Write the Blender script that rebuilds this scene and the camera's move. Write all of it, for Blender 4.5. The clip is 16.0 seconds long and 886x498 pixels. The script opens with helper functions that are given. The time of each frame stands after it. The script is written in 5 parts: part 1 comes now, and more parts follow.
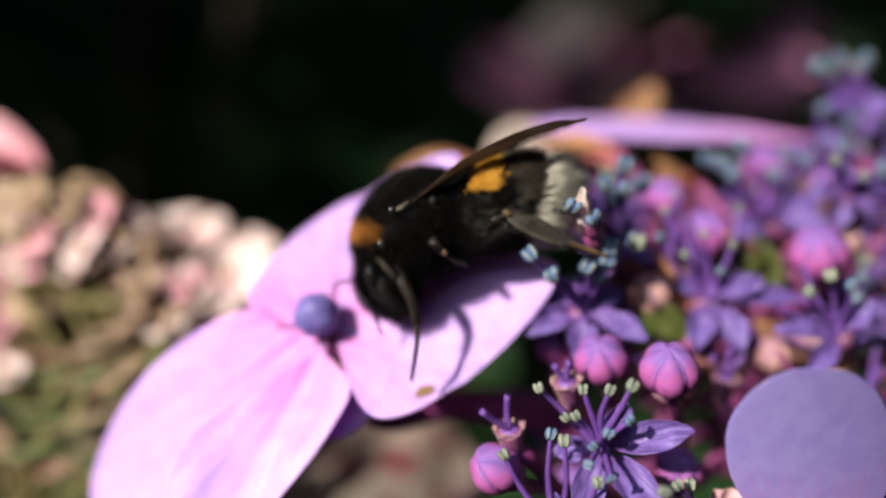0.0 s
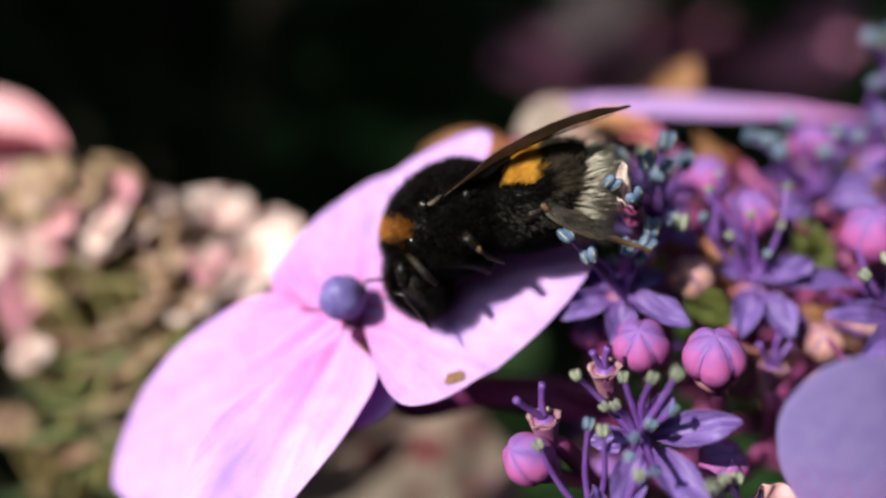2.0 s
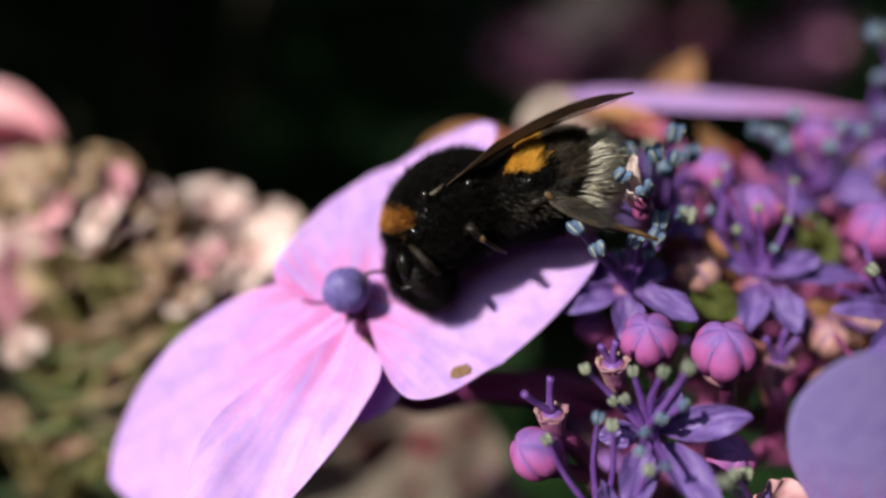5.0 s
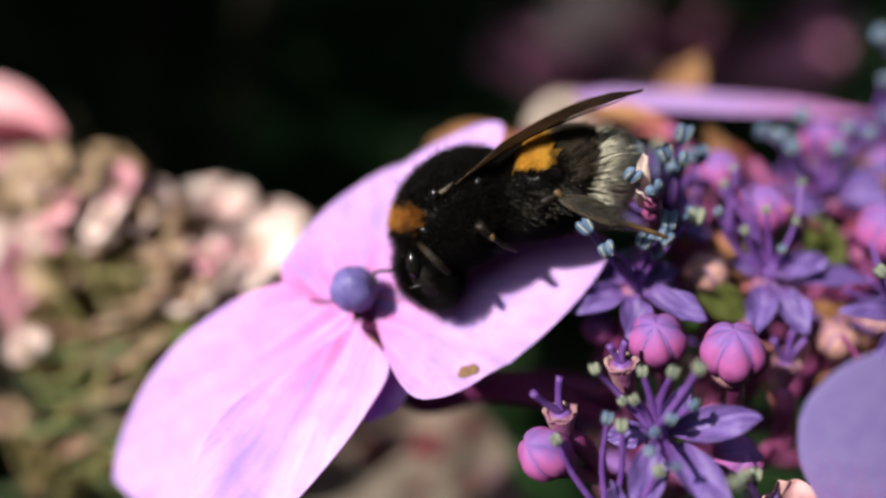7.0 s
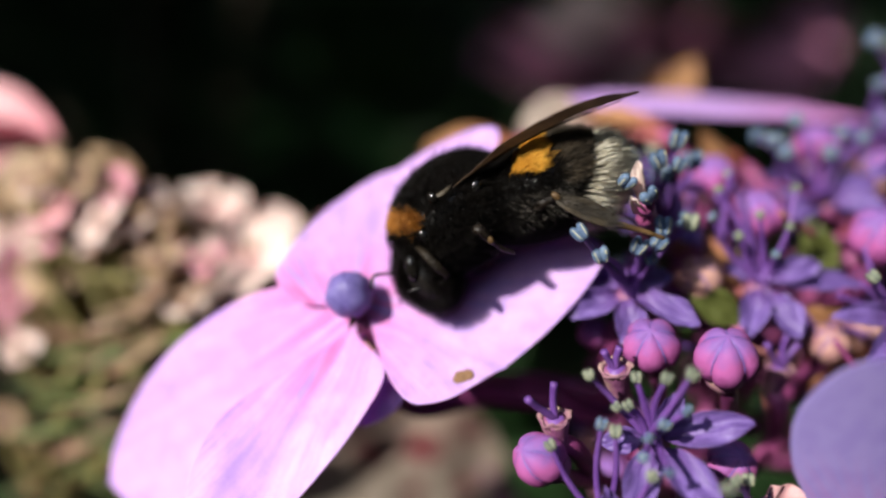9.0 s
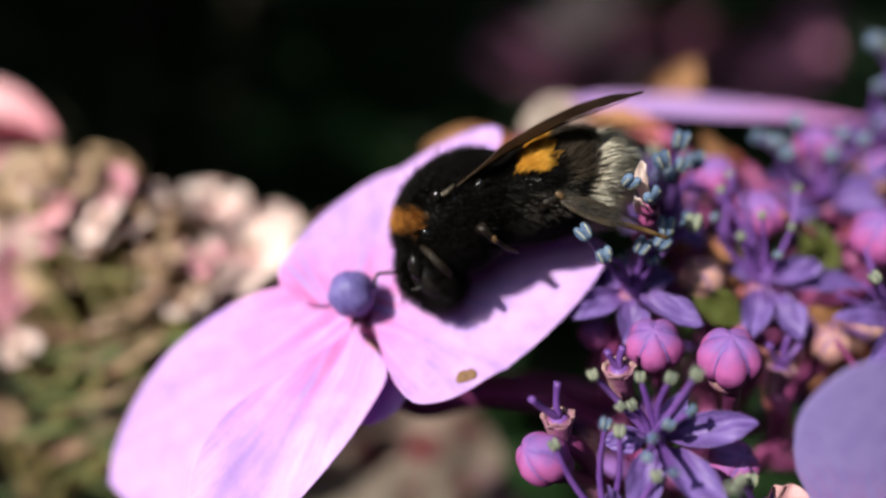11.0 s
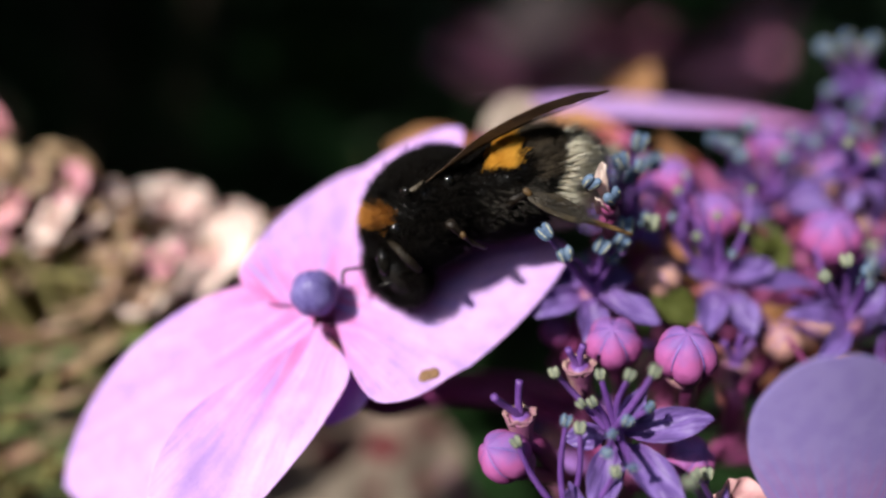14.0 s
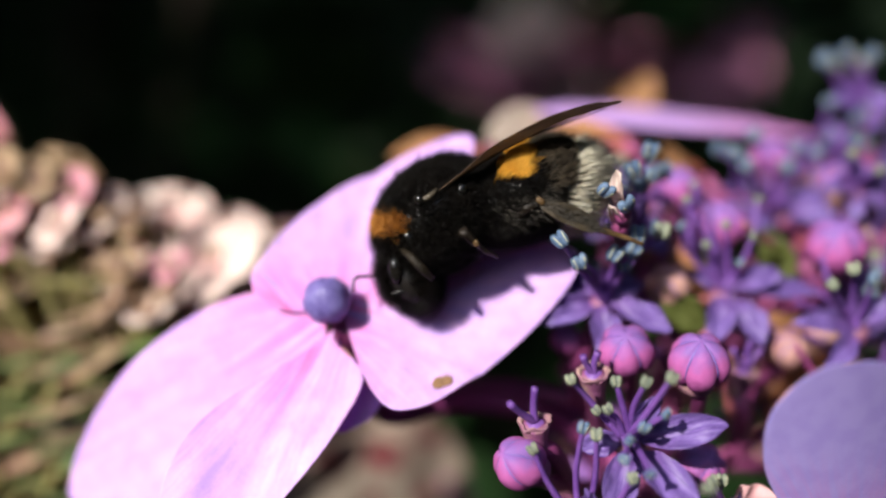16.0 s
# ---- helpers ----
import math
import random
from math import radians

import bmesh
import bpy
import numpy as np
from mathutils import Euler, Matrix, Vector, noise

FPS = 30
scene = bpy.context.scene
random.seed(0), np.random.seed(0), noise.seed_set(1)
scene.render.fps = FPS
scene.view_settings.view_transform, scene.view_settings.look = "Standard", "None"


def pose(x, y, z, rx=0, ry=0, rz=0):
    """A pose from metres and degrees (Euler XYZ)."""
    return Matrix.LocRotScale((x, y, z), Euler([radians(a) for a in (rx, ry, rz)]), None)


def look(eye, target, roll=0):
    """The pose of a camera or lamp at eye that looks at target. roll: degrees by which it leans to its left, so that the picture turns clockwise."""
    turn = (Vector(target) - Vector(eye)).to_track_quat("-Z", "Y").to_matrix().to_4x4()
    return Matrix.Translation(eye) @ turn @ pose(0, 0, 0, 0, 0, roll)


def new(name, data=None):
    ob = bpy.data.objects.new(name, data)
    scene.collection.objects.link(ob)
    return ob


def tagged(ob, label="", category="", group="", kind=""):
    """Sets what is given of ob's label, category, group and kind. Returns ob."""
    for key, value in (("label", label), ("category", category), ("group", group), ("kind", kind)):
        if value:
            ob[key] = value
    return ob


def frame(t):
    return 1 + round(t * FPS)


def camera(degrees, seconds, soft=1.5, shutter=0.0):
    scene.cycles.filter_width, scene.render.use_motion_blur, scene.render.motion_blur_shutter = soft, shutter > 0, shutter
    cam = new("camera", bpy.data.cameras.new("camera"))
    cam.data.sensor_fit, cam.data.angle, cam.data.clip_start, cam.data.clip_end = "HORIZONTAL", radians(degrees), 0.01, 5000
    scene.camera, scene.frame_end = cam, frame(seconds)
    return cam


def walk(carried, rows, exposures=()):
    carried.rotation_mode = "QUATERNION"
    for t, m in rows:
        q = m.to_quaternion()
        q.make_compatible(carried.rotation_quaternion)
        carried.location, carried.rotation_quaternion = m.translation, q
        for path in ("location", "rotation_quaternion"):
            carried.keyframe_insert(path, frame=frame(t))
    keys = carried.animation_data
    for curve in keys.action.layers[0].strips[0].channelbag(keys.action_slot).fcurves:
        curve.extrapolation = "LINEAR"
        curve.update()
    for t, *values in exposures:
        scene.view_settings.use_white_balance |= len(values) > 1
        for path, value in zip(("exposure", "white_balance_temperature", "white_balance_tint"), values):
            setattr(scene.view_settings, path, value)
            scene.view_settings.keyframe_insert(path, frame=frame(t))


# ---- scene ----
# ---------------------------------------------------------------- camera
# Plot axes in millimetres are laid at the flower head: x right, y ahead, z up, tipped 15 degrees forward, one metre over the ground.
PLOT = pose(0, 0, 1.0, -15)
cam = camera(60.0, 16.0, soft=2.5, shutter=0.0)
cam.data.dof.use_dof = True
cam.data.dof.focus_distance = 0.0580
cam.data.dof.aperture_fstop = 6.3
PATH = [
    (0.0, 2.78, -3.95, 1.03, -0.86, 1.11, 0.75),
    (0.5, 2.77, -4.04, 0.62, -0.68, 1.36, 0.86),
    (1.0, 2.31, -3.66, 0.53, -0.34, 1.43, 0.40),
    (1.5, 2.19, -3.15, 0.49, -0.69, 0.85, 0.23),
    (2.0, 2.38, -0.90, 0.46, 1.08, 0.22, 0.61),
    (2.5, 1.02, -0.37, -0.13, 1.20, -0.11, -0.22),
    (3.0, 0.79, -0.04, -0.24, 0.10, -0.06, 0.38),
    (3.5, 0.24, 0.29, -0.04, -0.27, -0.24, 0.04),
    (4.0, 0.90, -0.14, 0.21, 0.02, -0.08, 0.37),
    (6.5, 0.47, -0.09, 0.15, 0.37, -0.19, 0.05),
    (7.0, 0.01, -0.00, 0.01, -0.01, 0.01, -0.00),
    (7.5, -0.04, 0.13, -0.00, -0.38, -0.13, -0.27),
    (8.0, -0.08, 0.20, -0.09, -0.43, -0.12, -0.10),
    (8.5, -0.28, 0.19, 0.09, -0.41, -0.16, -0.27),
    (9.0, 0.13, -0.18, 0.62, -0.26, -0.14, -0.02),
    (11.5, -0.62, -0.13, 0.45, -0.95, -0.01, -0.34),
    (12.0, -0.68, -0.44, 0.48, -3.00, -0.01, -0.28),
    (12.5, -0.92, -0.31, 0.23, -3.90, -0.06, -0.06),
    (13.0, -0.72, -0.47, 0.14, -3.79, -0.01, -0.07),
    (13.5, -0.89, -0.23, 0.26, -3.81, 0.00, -0.14),
    (14.0, -0.82, -0.44, 0.51, -3.66, -0.10, -0.23),
    (14.5, -1.35, -0.83, 0.79, -3.99, 0.02, -0.29),
    (15.0, -0.69, -0.82, 0.35, -4.23, 0.10, -0.39),
    (15.5, -1.07, -1.02, 0.21, -4.55, 0.27, -0.07),
    (16.0, -3.22, -0.39, 0.28, -4.83, 0.64, -0.43),
]
walk(cam, [(t, PLOT @ pose(x / 1000, y / 1000, z / 1000, 0, 0, yaw) @ pose(0, 0, 0, 90 + pitch) @ pose(0, 0, 0, 0, 0, -roll))
           for t, x, y, z, yaw, pitch, roll in PATH],
     exposures=[(0.0, 0.68), (2.0, 0.62), (3.0, 0.20), (3.5, 0.14), (4.0, 0.16), (6.5, 0.57), (9.0, 0.56), (11.5, 0.48), (12.5, 0.38), (14.0, 0.52), (16.0, 0.66)])

# ---------------------------------------------------------------- light
SUN_TRAVEL = PLOT.to_3x3() @ Vector((0.58, 0.71, -0.40)).normalized()
world = bpy.data.worlds.new("sky")
scene.world = world
world.use_nodes = True
nt = world.node_tree
sky = nt.nodes.new("ShaderNodeTexSky")
sky.sky_type, sky.sun_disc = "NISHITA", False
sky.sun_elevation = math.asin(-SUN_TRAVEL.z)
sky.sun_rotation = math.atan2(-SUN_TRAVEL.x, -SUN_TRAVEL.y)
nt.nodes["Background"].inputs["Strength"].default_value = 0.13
nt.links.new(sky.outputs[0], nt.nodes["Background"].inputs["Color"])
sun_data = bpy.data.lights.new("sun", "SUN")
sun_data.energy, sun_data.angle, sun_data.color = 5.0, radians(0.5), (1.0, 0.95, 0.86)
sun = new("sun", sun_data)
sun.matrix_world = look((-1, -1, 3), Vector((-1, -1, 3)) + SUN_TRAVEL)


# ---------------------------------------------------------------- materials
def nodes_of(name):
    m = bpy.data.materials.new(name)
    m.use_nodes = True
    n = m.node_tree.nodes
    return m, n, m.node_tree.links, n["Principled BSDF"]


def ramp(n, stops):
    r = n.new("ShaderNodeValToRGB")
    el = r.color_ramp.elements
    while len(el) < len(stops):
        el.new(0.5)
    for e, (p, c) in zip(el, stops):
        e.position, e.color = p, (*c, 1)
    return r


def coloured(name, stops, scale, rough=0.6, bump=0.15, detail_scale=None, translucent=0.0, stretch=(1, 1, 1), metallic=0.0, rand=0.15,
             sheen=0.0, spec=0.4, alpha=1.0, sss=0.0):
    """A surface whose colour wanders along a ramp at two sizes, and from piece to piece, with fine relief."""
    m, n, l, p = nodes_of(name)
    tc, mp = n.new("ShaderNodeTexCoord"), n.new("ShaderNodeMapping")
    mp.inputs["Scale"].default_value = stretch
    l.new(tc.outputs["Object"], mp.inputs["Vector"])
    big, fine = n.new("ShaderNodeTexNoise"), n.new("ShaderNodeTexNoise")
    big.inputs["Scale"].default_value, big.inputs["Detail"].default_value = scale, 3
    fine.inputs["Scale"].default_value, fine.inputs["Detail"].default_value = detail_scale or scale * 6, 4
    for t in (big, fine):
        l.new(mp.outputs[0], t.inputs["Vector"])
    info = n.new("ShaderNodeObjectInfo")
    add = n.new("ShaderNodeMath")
    add.operation = "MULTIPLY_ADD"
    l.new(info.outputs["Random"], add.inputs[0])
    add.inputs[1].default_value = rand
    l.new(big.outputs["Fac"], add.inputs[2])
    add2 = n.new("ShaderNodeMath")
    add2.operation = "MULTIPLY_ADD"
    l.new(fine.outputs["Fac"], add2.inputs[0])
    add2.inputs[1].default_value = 0.35
    l.new(add.outputs[0], add2.inputs[2])
    sub = n.new("ShaderNodeMath")
    sub.operation = "SUBTRACT"
    l.new(add2.outputs[0], sub.inputs[0])
    sub.inputs[1].default_value = 0.175 + rand / 2
    r = ramp(n, stops)
    l.new(sub.outputs[0], r.inputs[0])
    l.new(r.outputs[0], p.inputs["Base Color"])
    p.inputs["Roughness"].default_value, p.inputs["Metallic"].default_value = rough, metallic
    p.inputs["Specular IOR Level"].default_value = spec
    p.inputs["Alpha"].default_value = alpha
    if sheen:
        p.inputs["Sheen Weight"].default_value = sheen
    if bump:
        b = n.new("ShaderNodeBump")
        b.inputs["Strength"].default_value, b.inputs["Distance"].default_value = bump, 0.0002
        l.new(fine.outputs["Fac"], b.inputs["Height"])
        l.new(b.outputs[0], p.inputs["Normal"])
    if translucent:
        through_light(n, l, p, r.outputs[0], translucent)
    return m


def through_light(n, l, p, colour, share):
    t, mix = n.new("ShaderNodeBsdfTranslucent"), n.new("ShaderNodeMixShader")
    l.new(colour, t.inputs["Color"])
    mix.inputs[0].default_value = share
    l.new(p.outputs[0], mix.inputs[1])
    l.new(t.outputs[0], mix.inputs[2])
    l.new(mix.outputs[0], n["Material Output"].inputs["Surface"])


def sepal_material(name, pale, deep, vein, blush, share=0.25, spots=None, gloss=0.55, streaky=0.55, relief=0.4):
    """A sepal: pale skin mottled with a deeper tone, fine veins that fan out from the base, a blush at the base."""
    m, n, l, p = nodes_of(name)
    uv = n.new("ShaderNodeUVMap")
    sep = n.new("ShaderNodeSeparateXYZ")
    l.new(uv.outputs[0], sep.inputs[0])

    def math_node(op, a, b=None, c=None):
        k = n.new("ShaderNodeMath")
        k.operation = op
        for i, v in enumerate((a, b, c)):
            if v is None:
                continue
            if isinstance(v, (int, float)):
                k.inputs[i].default_value = v
            else:
                l.new(v, k.inputs[i])
        return k.outputs[0]

    across, along = math_node("SUBTRACT", sep.outputs["X"], 0.5), sep.outputs["Y"]
    # fan coordinate: angle from the base, bent outward
    fan = math_node("DIVIDE", across, math_node("ADD", along, 0.25))
    comb = n.new("ShaderNodeCombineXYZ")
    l.new(math_node("MULTIPLY", fan, 9.0), comb.inputs[0])
    l.new(math_node("MULTIPLY", along, 1.6), comb.inputs[1])
    streak = n.new("ShaderNodeTexNoise")
    streak.inputs["Scale"].default_value, streak.inputs["Detail"].default_value = 1.6, 5
    l.new(comb.outputs[0], streak.inputs["Vector"])
    tc = n.new("ShaderNodeTexCoord")
    mott, fine, net = n.new("ShaderNodeTexNoise"), n.new("ShaderNodeTexNoise"), n.new("ShaderNodeTexVoronoi")
    mott.inputs["Scale"].default_value, mott.inputs["Detail"].default_value = 620, 6
    fine.inputs["Scale"].default_value, fine.inputs["Detail"].default_value = 2600, 3
    net.feature = "DISTANCE_TO_EDGE"
    net.inputs["Scale"].default_value = 7.0
    warp = n.new("ShaderNodeVectorMath")
    warp.operation = "ADD"
    l.new(comb.outputs[0], warp.inputs[0])
    l.new(mott.outputs["Color"], warp.inputs[1])
    l.new(warp.outputs[0], net.inputs["Vector"])
    for t in (mott, fine):
        l.new(tc.outputs["Object"], t.inputs["Vector"])
    body = ramp(n, [(0.41, deep), (0.59, pale)])
    l.new(math_node("MULTIPLY_ADD", streak.outputs["Fac"], streaky, math_node("MULTIPLY", mott.outputs["Fac"], 1.0 - streaky)), body.inputs[0])

    def mixed(fac, a, b):
        k = n.new("ShaderNodeMix")
        k.data_type = "RGBA"
        l.new(fac, k.inputs["Factor"])
        for v, s in ((a, k.inputs[6]), (b, k.inputs[7])):
            if isinstance(v, tuple):
                s.default_value = (*v, 1)
            else:
                l.new(v, s)
        return k.outputs[2]

    # veins: thin lines of the net and broad streaks that fade towards the rim
    line = ramp(n, [(0.0, (1, 1, 1)), (0.07, (0, 0, 0))])
    l.new(net.outputs["Distance"], line.inputs[0])
    rib = math_node("ABSOLUTE", math_node("SUBTRACT", math_node("FRACT", math_node("MULTIPLY_ADD", fan, 9.0, math_node("MULTIPLY", mott.outputs["Fac"], 1.1))), 0.5))
    ribs = ramp(n, [(0.0, (1, 1, 1)), (0.09, (0, 0, 0))])
    l.new(rib, ribs.inputs[0])
    lines = math_node("MAXIMUM", math_node("MULTIPLY", line.outputs[0], 0.30), math_node("MULTIPLY", ribs.outputs[0], math_node("SUBTRACT", 0.42, math_node("MULTIPLY", along, 0.35))))
    colour = mixed(lines, body.outputs[0], vein)
    warm = ramp(n, [(0.41, (0, 0, 0)), (0.57, (1, 1, 1))])
    l.new(streak.outputs["Fac"], warm.inputs[0])
    hot = math_node("MULTIPLY", math_node("SUBTRACT", 1.0, math_node("SMOOTH_MIN", math_node("MULTIPLY", along, 1.8), 1.0, 0.2)),
                    warm.outputs[0])
    near = math_node("MAXIMUM", math_node("SUBTRACT", 1.0, math_node("MULTIPLY", along, 2.6)), 0.0)
    hot = math_node("MAXIMUM", math_node("MULTIPLY", hot, 0.8), math_node("MULTIPLY", ribs.outputs[0], near))
    colour = mixed(hot, colour, blush)
    for (x, y, z, r) in spots or ():
        k = n.new("ShaderNodeVectorMath")
        k.operation = "DISTANCE"
        l.new(tc.outputs["Object"], k.inputs[0])
        k.inputs[1].default_value = (x * 0.001, y * 0.001, z * 0.001)
        sr = ramp(n, [(0.35, (1, 1, 1)), (0.75, (0, 0, 0))])
        l.new(math_node("MULTIPLY_ADD", k.outputs["Value"], 500.0 / r, math_node("MULTIPLY_ADD", mott.outputs["Fac"], 0.9, -0.45)), sr.inputs[0])
        colour = mixed(math_node("MULTIPLY", sr.outputs[0], 0.95), colour, (0.15, 0.008, 0.025))
    l.new(colour, p.inputs["Base Color"])
    p.inputs["Roughness"].default_value, p.inputs["Specular IOR Level"].default_value = gloss, 0.35
    b = n.new("ShaderNodeBump")
    b.inputs["Strength"].default_value, b.inputs["Distance"].default_value = 0.35, 0.00025
    l.new(math_node("MULTIPLY_ADD", streak.outputs["Fac"], relief, math_node("MULTIPLY", fine.outputs["Fac"], 0.4)), b.inputs["Height"])
    l.new(b.outputs[0], p.inputs["Normal"])
    through_light(n, l, p, colour, share)
    return m


MAUVE = sepal_material("mauve_sepal", (0.74, 0.46, 0.86), (0.58, 0.365, 0.81), (0.43, 0.225, 0.68), (0.80, 0.12, 0.44))
LILAC = sepal_material("lilac_sepal", (0.30, 0.24, 0.55), (0.265, 0.205, 0.515), (0.25, 0.19, 0.48), (0.4, 0.15, 0.4), 0.15, streaky=0.08, relief=0.05)
FADED = sepal_material("faded_sepal", (0.89, 0.79, 0.73), (0.70, 0.50, 0.45), (0.5, 0.3, 0.25), (0.6, 0.16, 0.22), 0.2)
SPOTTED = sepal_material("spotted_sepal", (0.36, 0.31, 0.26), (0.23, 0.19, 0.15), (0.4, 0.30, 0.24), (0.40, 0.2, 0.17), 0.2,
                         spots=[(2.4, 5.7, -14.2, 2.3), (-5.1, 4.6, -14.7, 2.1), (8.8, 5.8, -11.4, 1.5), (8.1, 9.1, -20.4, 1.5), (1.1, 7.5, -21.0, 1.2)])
ASHEN = sepal_material("ashen_sepal", (0.42, 0.35, 0.30), (0.30, 0.235, 0.195), (0.3, 0.2, 0.16), (0.4, 0.2, 0.16), 0.25)
BLUSHED = sepal_material("blushed_sepal", (0.82, 0.54, 0.54), (0.74, 0.38, 0.42), (0.6, 0.25, 0.32), (0.62, 0.07, 0.16), 0.25)
AMBER = sepal_material("amber_sepal", (0.34, 0.18, 0.09), (0.22, 0.11, 0.05), (0.3, 0.12, 0.05), (0.35, 0.1, 0.07), 0.2)
SALMON = sepal_material("salmon_sepal", (0.62, 0.24, 0.22), (0.50, 0.14, 0.16), (0.4, 0.1, 0.1), (0.5, 0.06, 0.12), 0.25)
OCHRE = sepal_material("ochre_sepal", (0.30, 0.17, 0.05), (0.26, 0.06, 0.06), (0.2, 0.1, 0.04), (0.35, 0.05, 0.07), 0.25)
TAN = sepal_material("tan_sepal", (0.48, 0.35, 0.22), (0.26, 0.165, 0.09), (0.18, 0.1, 0.05), (0.3, 0.08, 0.08), 0.2)
CRIMSON = sepal_material("rose_fold", (0.60, 0.20, 0.27), (0.48, 0.10, 0.18), (0.4, 0.08, 0.15), (0.5, 0.06, 0.14), 0.25)
ROSE = sepal_material("rose_sepal", (0.72, 0.42, 0.46), (0.60, 0.22, 0.32), (0.5, 0.15, 0.25), (0.55, 0.06, 0.16), 0.25)
DUSK = sepal_material("dusky_pink_sepal", (0.74, 0.33, 0.52), (0.55, 0.21, 0.38), (0.2, 0.04, 0.12), (0.3, 0.04, 0.12), 0.2)
PEACH = sepal_material("dried_peach_sepal", (0.56, 0.30, 0.15), (0.36, 0.17, 0.08), (0.4, 0.16, 0.06), (0.5, 0.12, 0.10), 0.25)
VIOLET = sepal_material("violet_petal", (0.165, 0.097, 0.335), (0.085, 0.042, 0.20), (0.39, 0.31, 0.59), (0.10, 0.015, 0.15), 0.15, gloss=0.48, streaky=0.65)
FILAMENT = coloured("violet_filament", [(0.3, (0.11, 0.040, 0.22)), (0.7, (0.205, 0.090, 0.36))], 300, 0.45, translucent=0.15)
ANTHER = coloured("slate_blue_anther", [(0.3, (0.045, 0.08, 0.15)), (0.6, (0.10, 0.155, 0.25)), (0.85, (0.22, 0.27, 0.28))], 700, 0.7, 0.3)
GREY_ANTHER = coloured("grey_green_anther", [(0.3, (0.08, 0.10, 0.085)), (0.7, (0.21, 0.23, 0.17))], 900, 0.8, 0.4)
POLLEN = coloured("pale_pollen", [(0.3, (0.22, 0.23, 0.15)), (0.7, (0.46, 0.44, 0.30))], 900, 0.9, 0.4)
CREAM = coloured("cream_rim", [(0.3, (0.18, 0.075, 0.13)), (0.55, (0.27, 0.14, 0.16)), (0.8, (0.45, 0.32, 0.24))], 900, 0.7, 0.3)



def bud_material(name, pole, flank, foot):
    """A bud's skin: one tone where the ribs meet at the tip, another on the flanks, mottled."""
    m, n, l, p = nodes_of(name)
    tc, dot, fine, big = n.new("ShaderNodeTexCoord"), n.new("ShaderNodeVectorMath"), n.new("ShaderNodeTexNoise"), n.new("ShaderNodeTexNoise")
    nm = n.new("ShaderNodeVectorMath")
    nm.operation, dot.operation = "NORMALIZE", "DOT_PRODUCT"
    l.new(tc.outputs["Object"], nm.inputs[0])
    l.new(nm.outputs[0], dot.inputs[0])
    dot.inputs[1].default_value = (-0.25, -0.62, 0.74)
    big.inputs["Scale"].default_value, fine.inputs["Scale"].default_value = 760, 3600
    for k in (big, fine):
        l.new(tc.outputs["Object"], k.inputs["Vector"])
    add = n.new("ShaderNodeMath")
    add.operation = "MULTIPLY_ADD"
    l.new(big.outputs["Fac"], add.inputs[0])
    add.inputs[1].default_value = 0.9
    l.new(dot.outputs["Value"], add.inputs[2])
    r = ramp(n, [(0.10, foot), (0.45, flank), (0.60, flank), (1.0, pole)])
    sc = n.new("ShaderNodeMath")
    sc.operation = "MULTIPLY"
    l.new(add.outputs[0], sc.inputs[0])
    sc.inputs[1].default_value = 0.72
    l.new(sc.outputs[0], r.inputs[0])
    r.color_ramp.elements[2].position = 0.60
    l.new(r.outputs[0], p.inputs["Base Color"])
    p.inputs["Roughness"].default_value, p.inputs["Specular IOR Level"].default_value = 0.62, 0.22
    b = n.new("ShaderNodeBump")
    b.inputs["Strength"].default_value, b.inputs["Distance"].default_value = 0.3, 0.00015
    l.new(fine.outputs["Fac"], b.inputs["Height"])
    l.new(b.outputs[0], p.inputs["Normal"])
    through_light(n, l, p, r.outputs[0], 0.1)
    return m


PINK_BUD = bud_material("pink_bud_skin", (0.21, 0.10, 0.34), (0.39, 0.095, 0.30), (0.21, 0.038, 0.16))
BLUE_BUD = coloured("blue_bud_skin", [(0.3, (0.075, 0.055, 0.21)), (0.7, (0.17, 0.14, 0.37))], 450, 0.5, 0.12, rand=0.05)
BROWN_BUD = coloured("brown_bud_skin", [(0.3, (0.24, 0.10, 0.12)), (0.7, (0.46, 0.26, 0.22))], 300, 0.5, 0.2)
STEM = coloured("purple_stalk_skin", [(0.3, (0.15, 0.026, 0.105)), (0.7, (0.30, 0.068, 0.18))], 150, 0.45, 0.15, stretch=(1, 1, 0.3))
CALYX = coloured("calyx_skin", [(0.3, (0.14, 0.035, 0.12)), (0.55, (0.22, 0.07, 0.16)), (0.85, (0.34, 0.22, 0.17))], 420, 0.6, 0.3)
SALMON_STALK = coloured("salmon_stalk", [(0.3, (0.24, 0.08, 0.09)), (0.7, (0.36, 0.17, 0.14))], 300, 0.55, 0.2)
OLIVE = coloured("olive_stalk_skin", [(0.25, (0.09, 0.06, 0.02)), (0.5, (0.17, 0.145, 0.045)), (0.8, (0.29, 0.26, 0.11))], 90, 0.6, 0.3, rand=0.3)
TAN_SKIN = coloured("tan_husk", [(0.3, (0.09, 0.042, 0.022)), (0.7, (0.22, 0.12, 0.06))], 150, 0.7, 0.3, rand=0.3)
MOSS = coloured("mossy_stalk_skin", [(0.25, (0.05, 0.075, 0.02)), (0.7, (0.15, 0.19, 0.06))], 120, 0.6, 0.3, rand=0.3)
UMBER = coloured("umber_husk", [(0.3, (0.08, 0.042, 0.022)), (0.7, (0.20, 0.11, 0.06))], 150, 0.7, 0.3, rand=0.3)
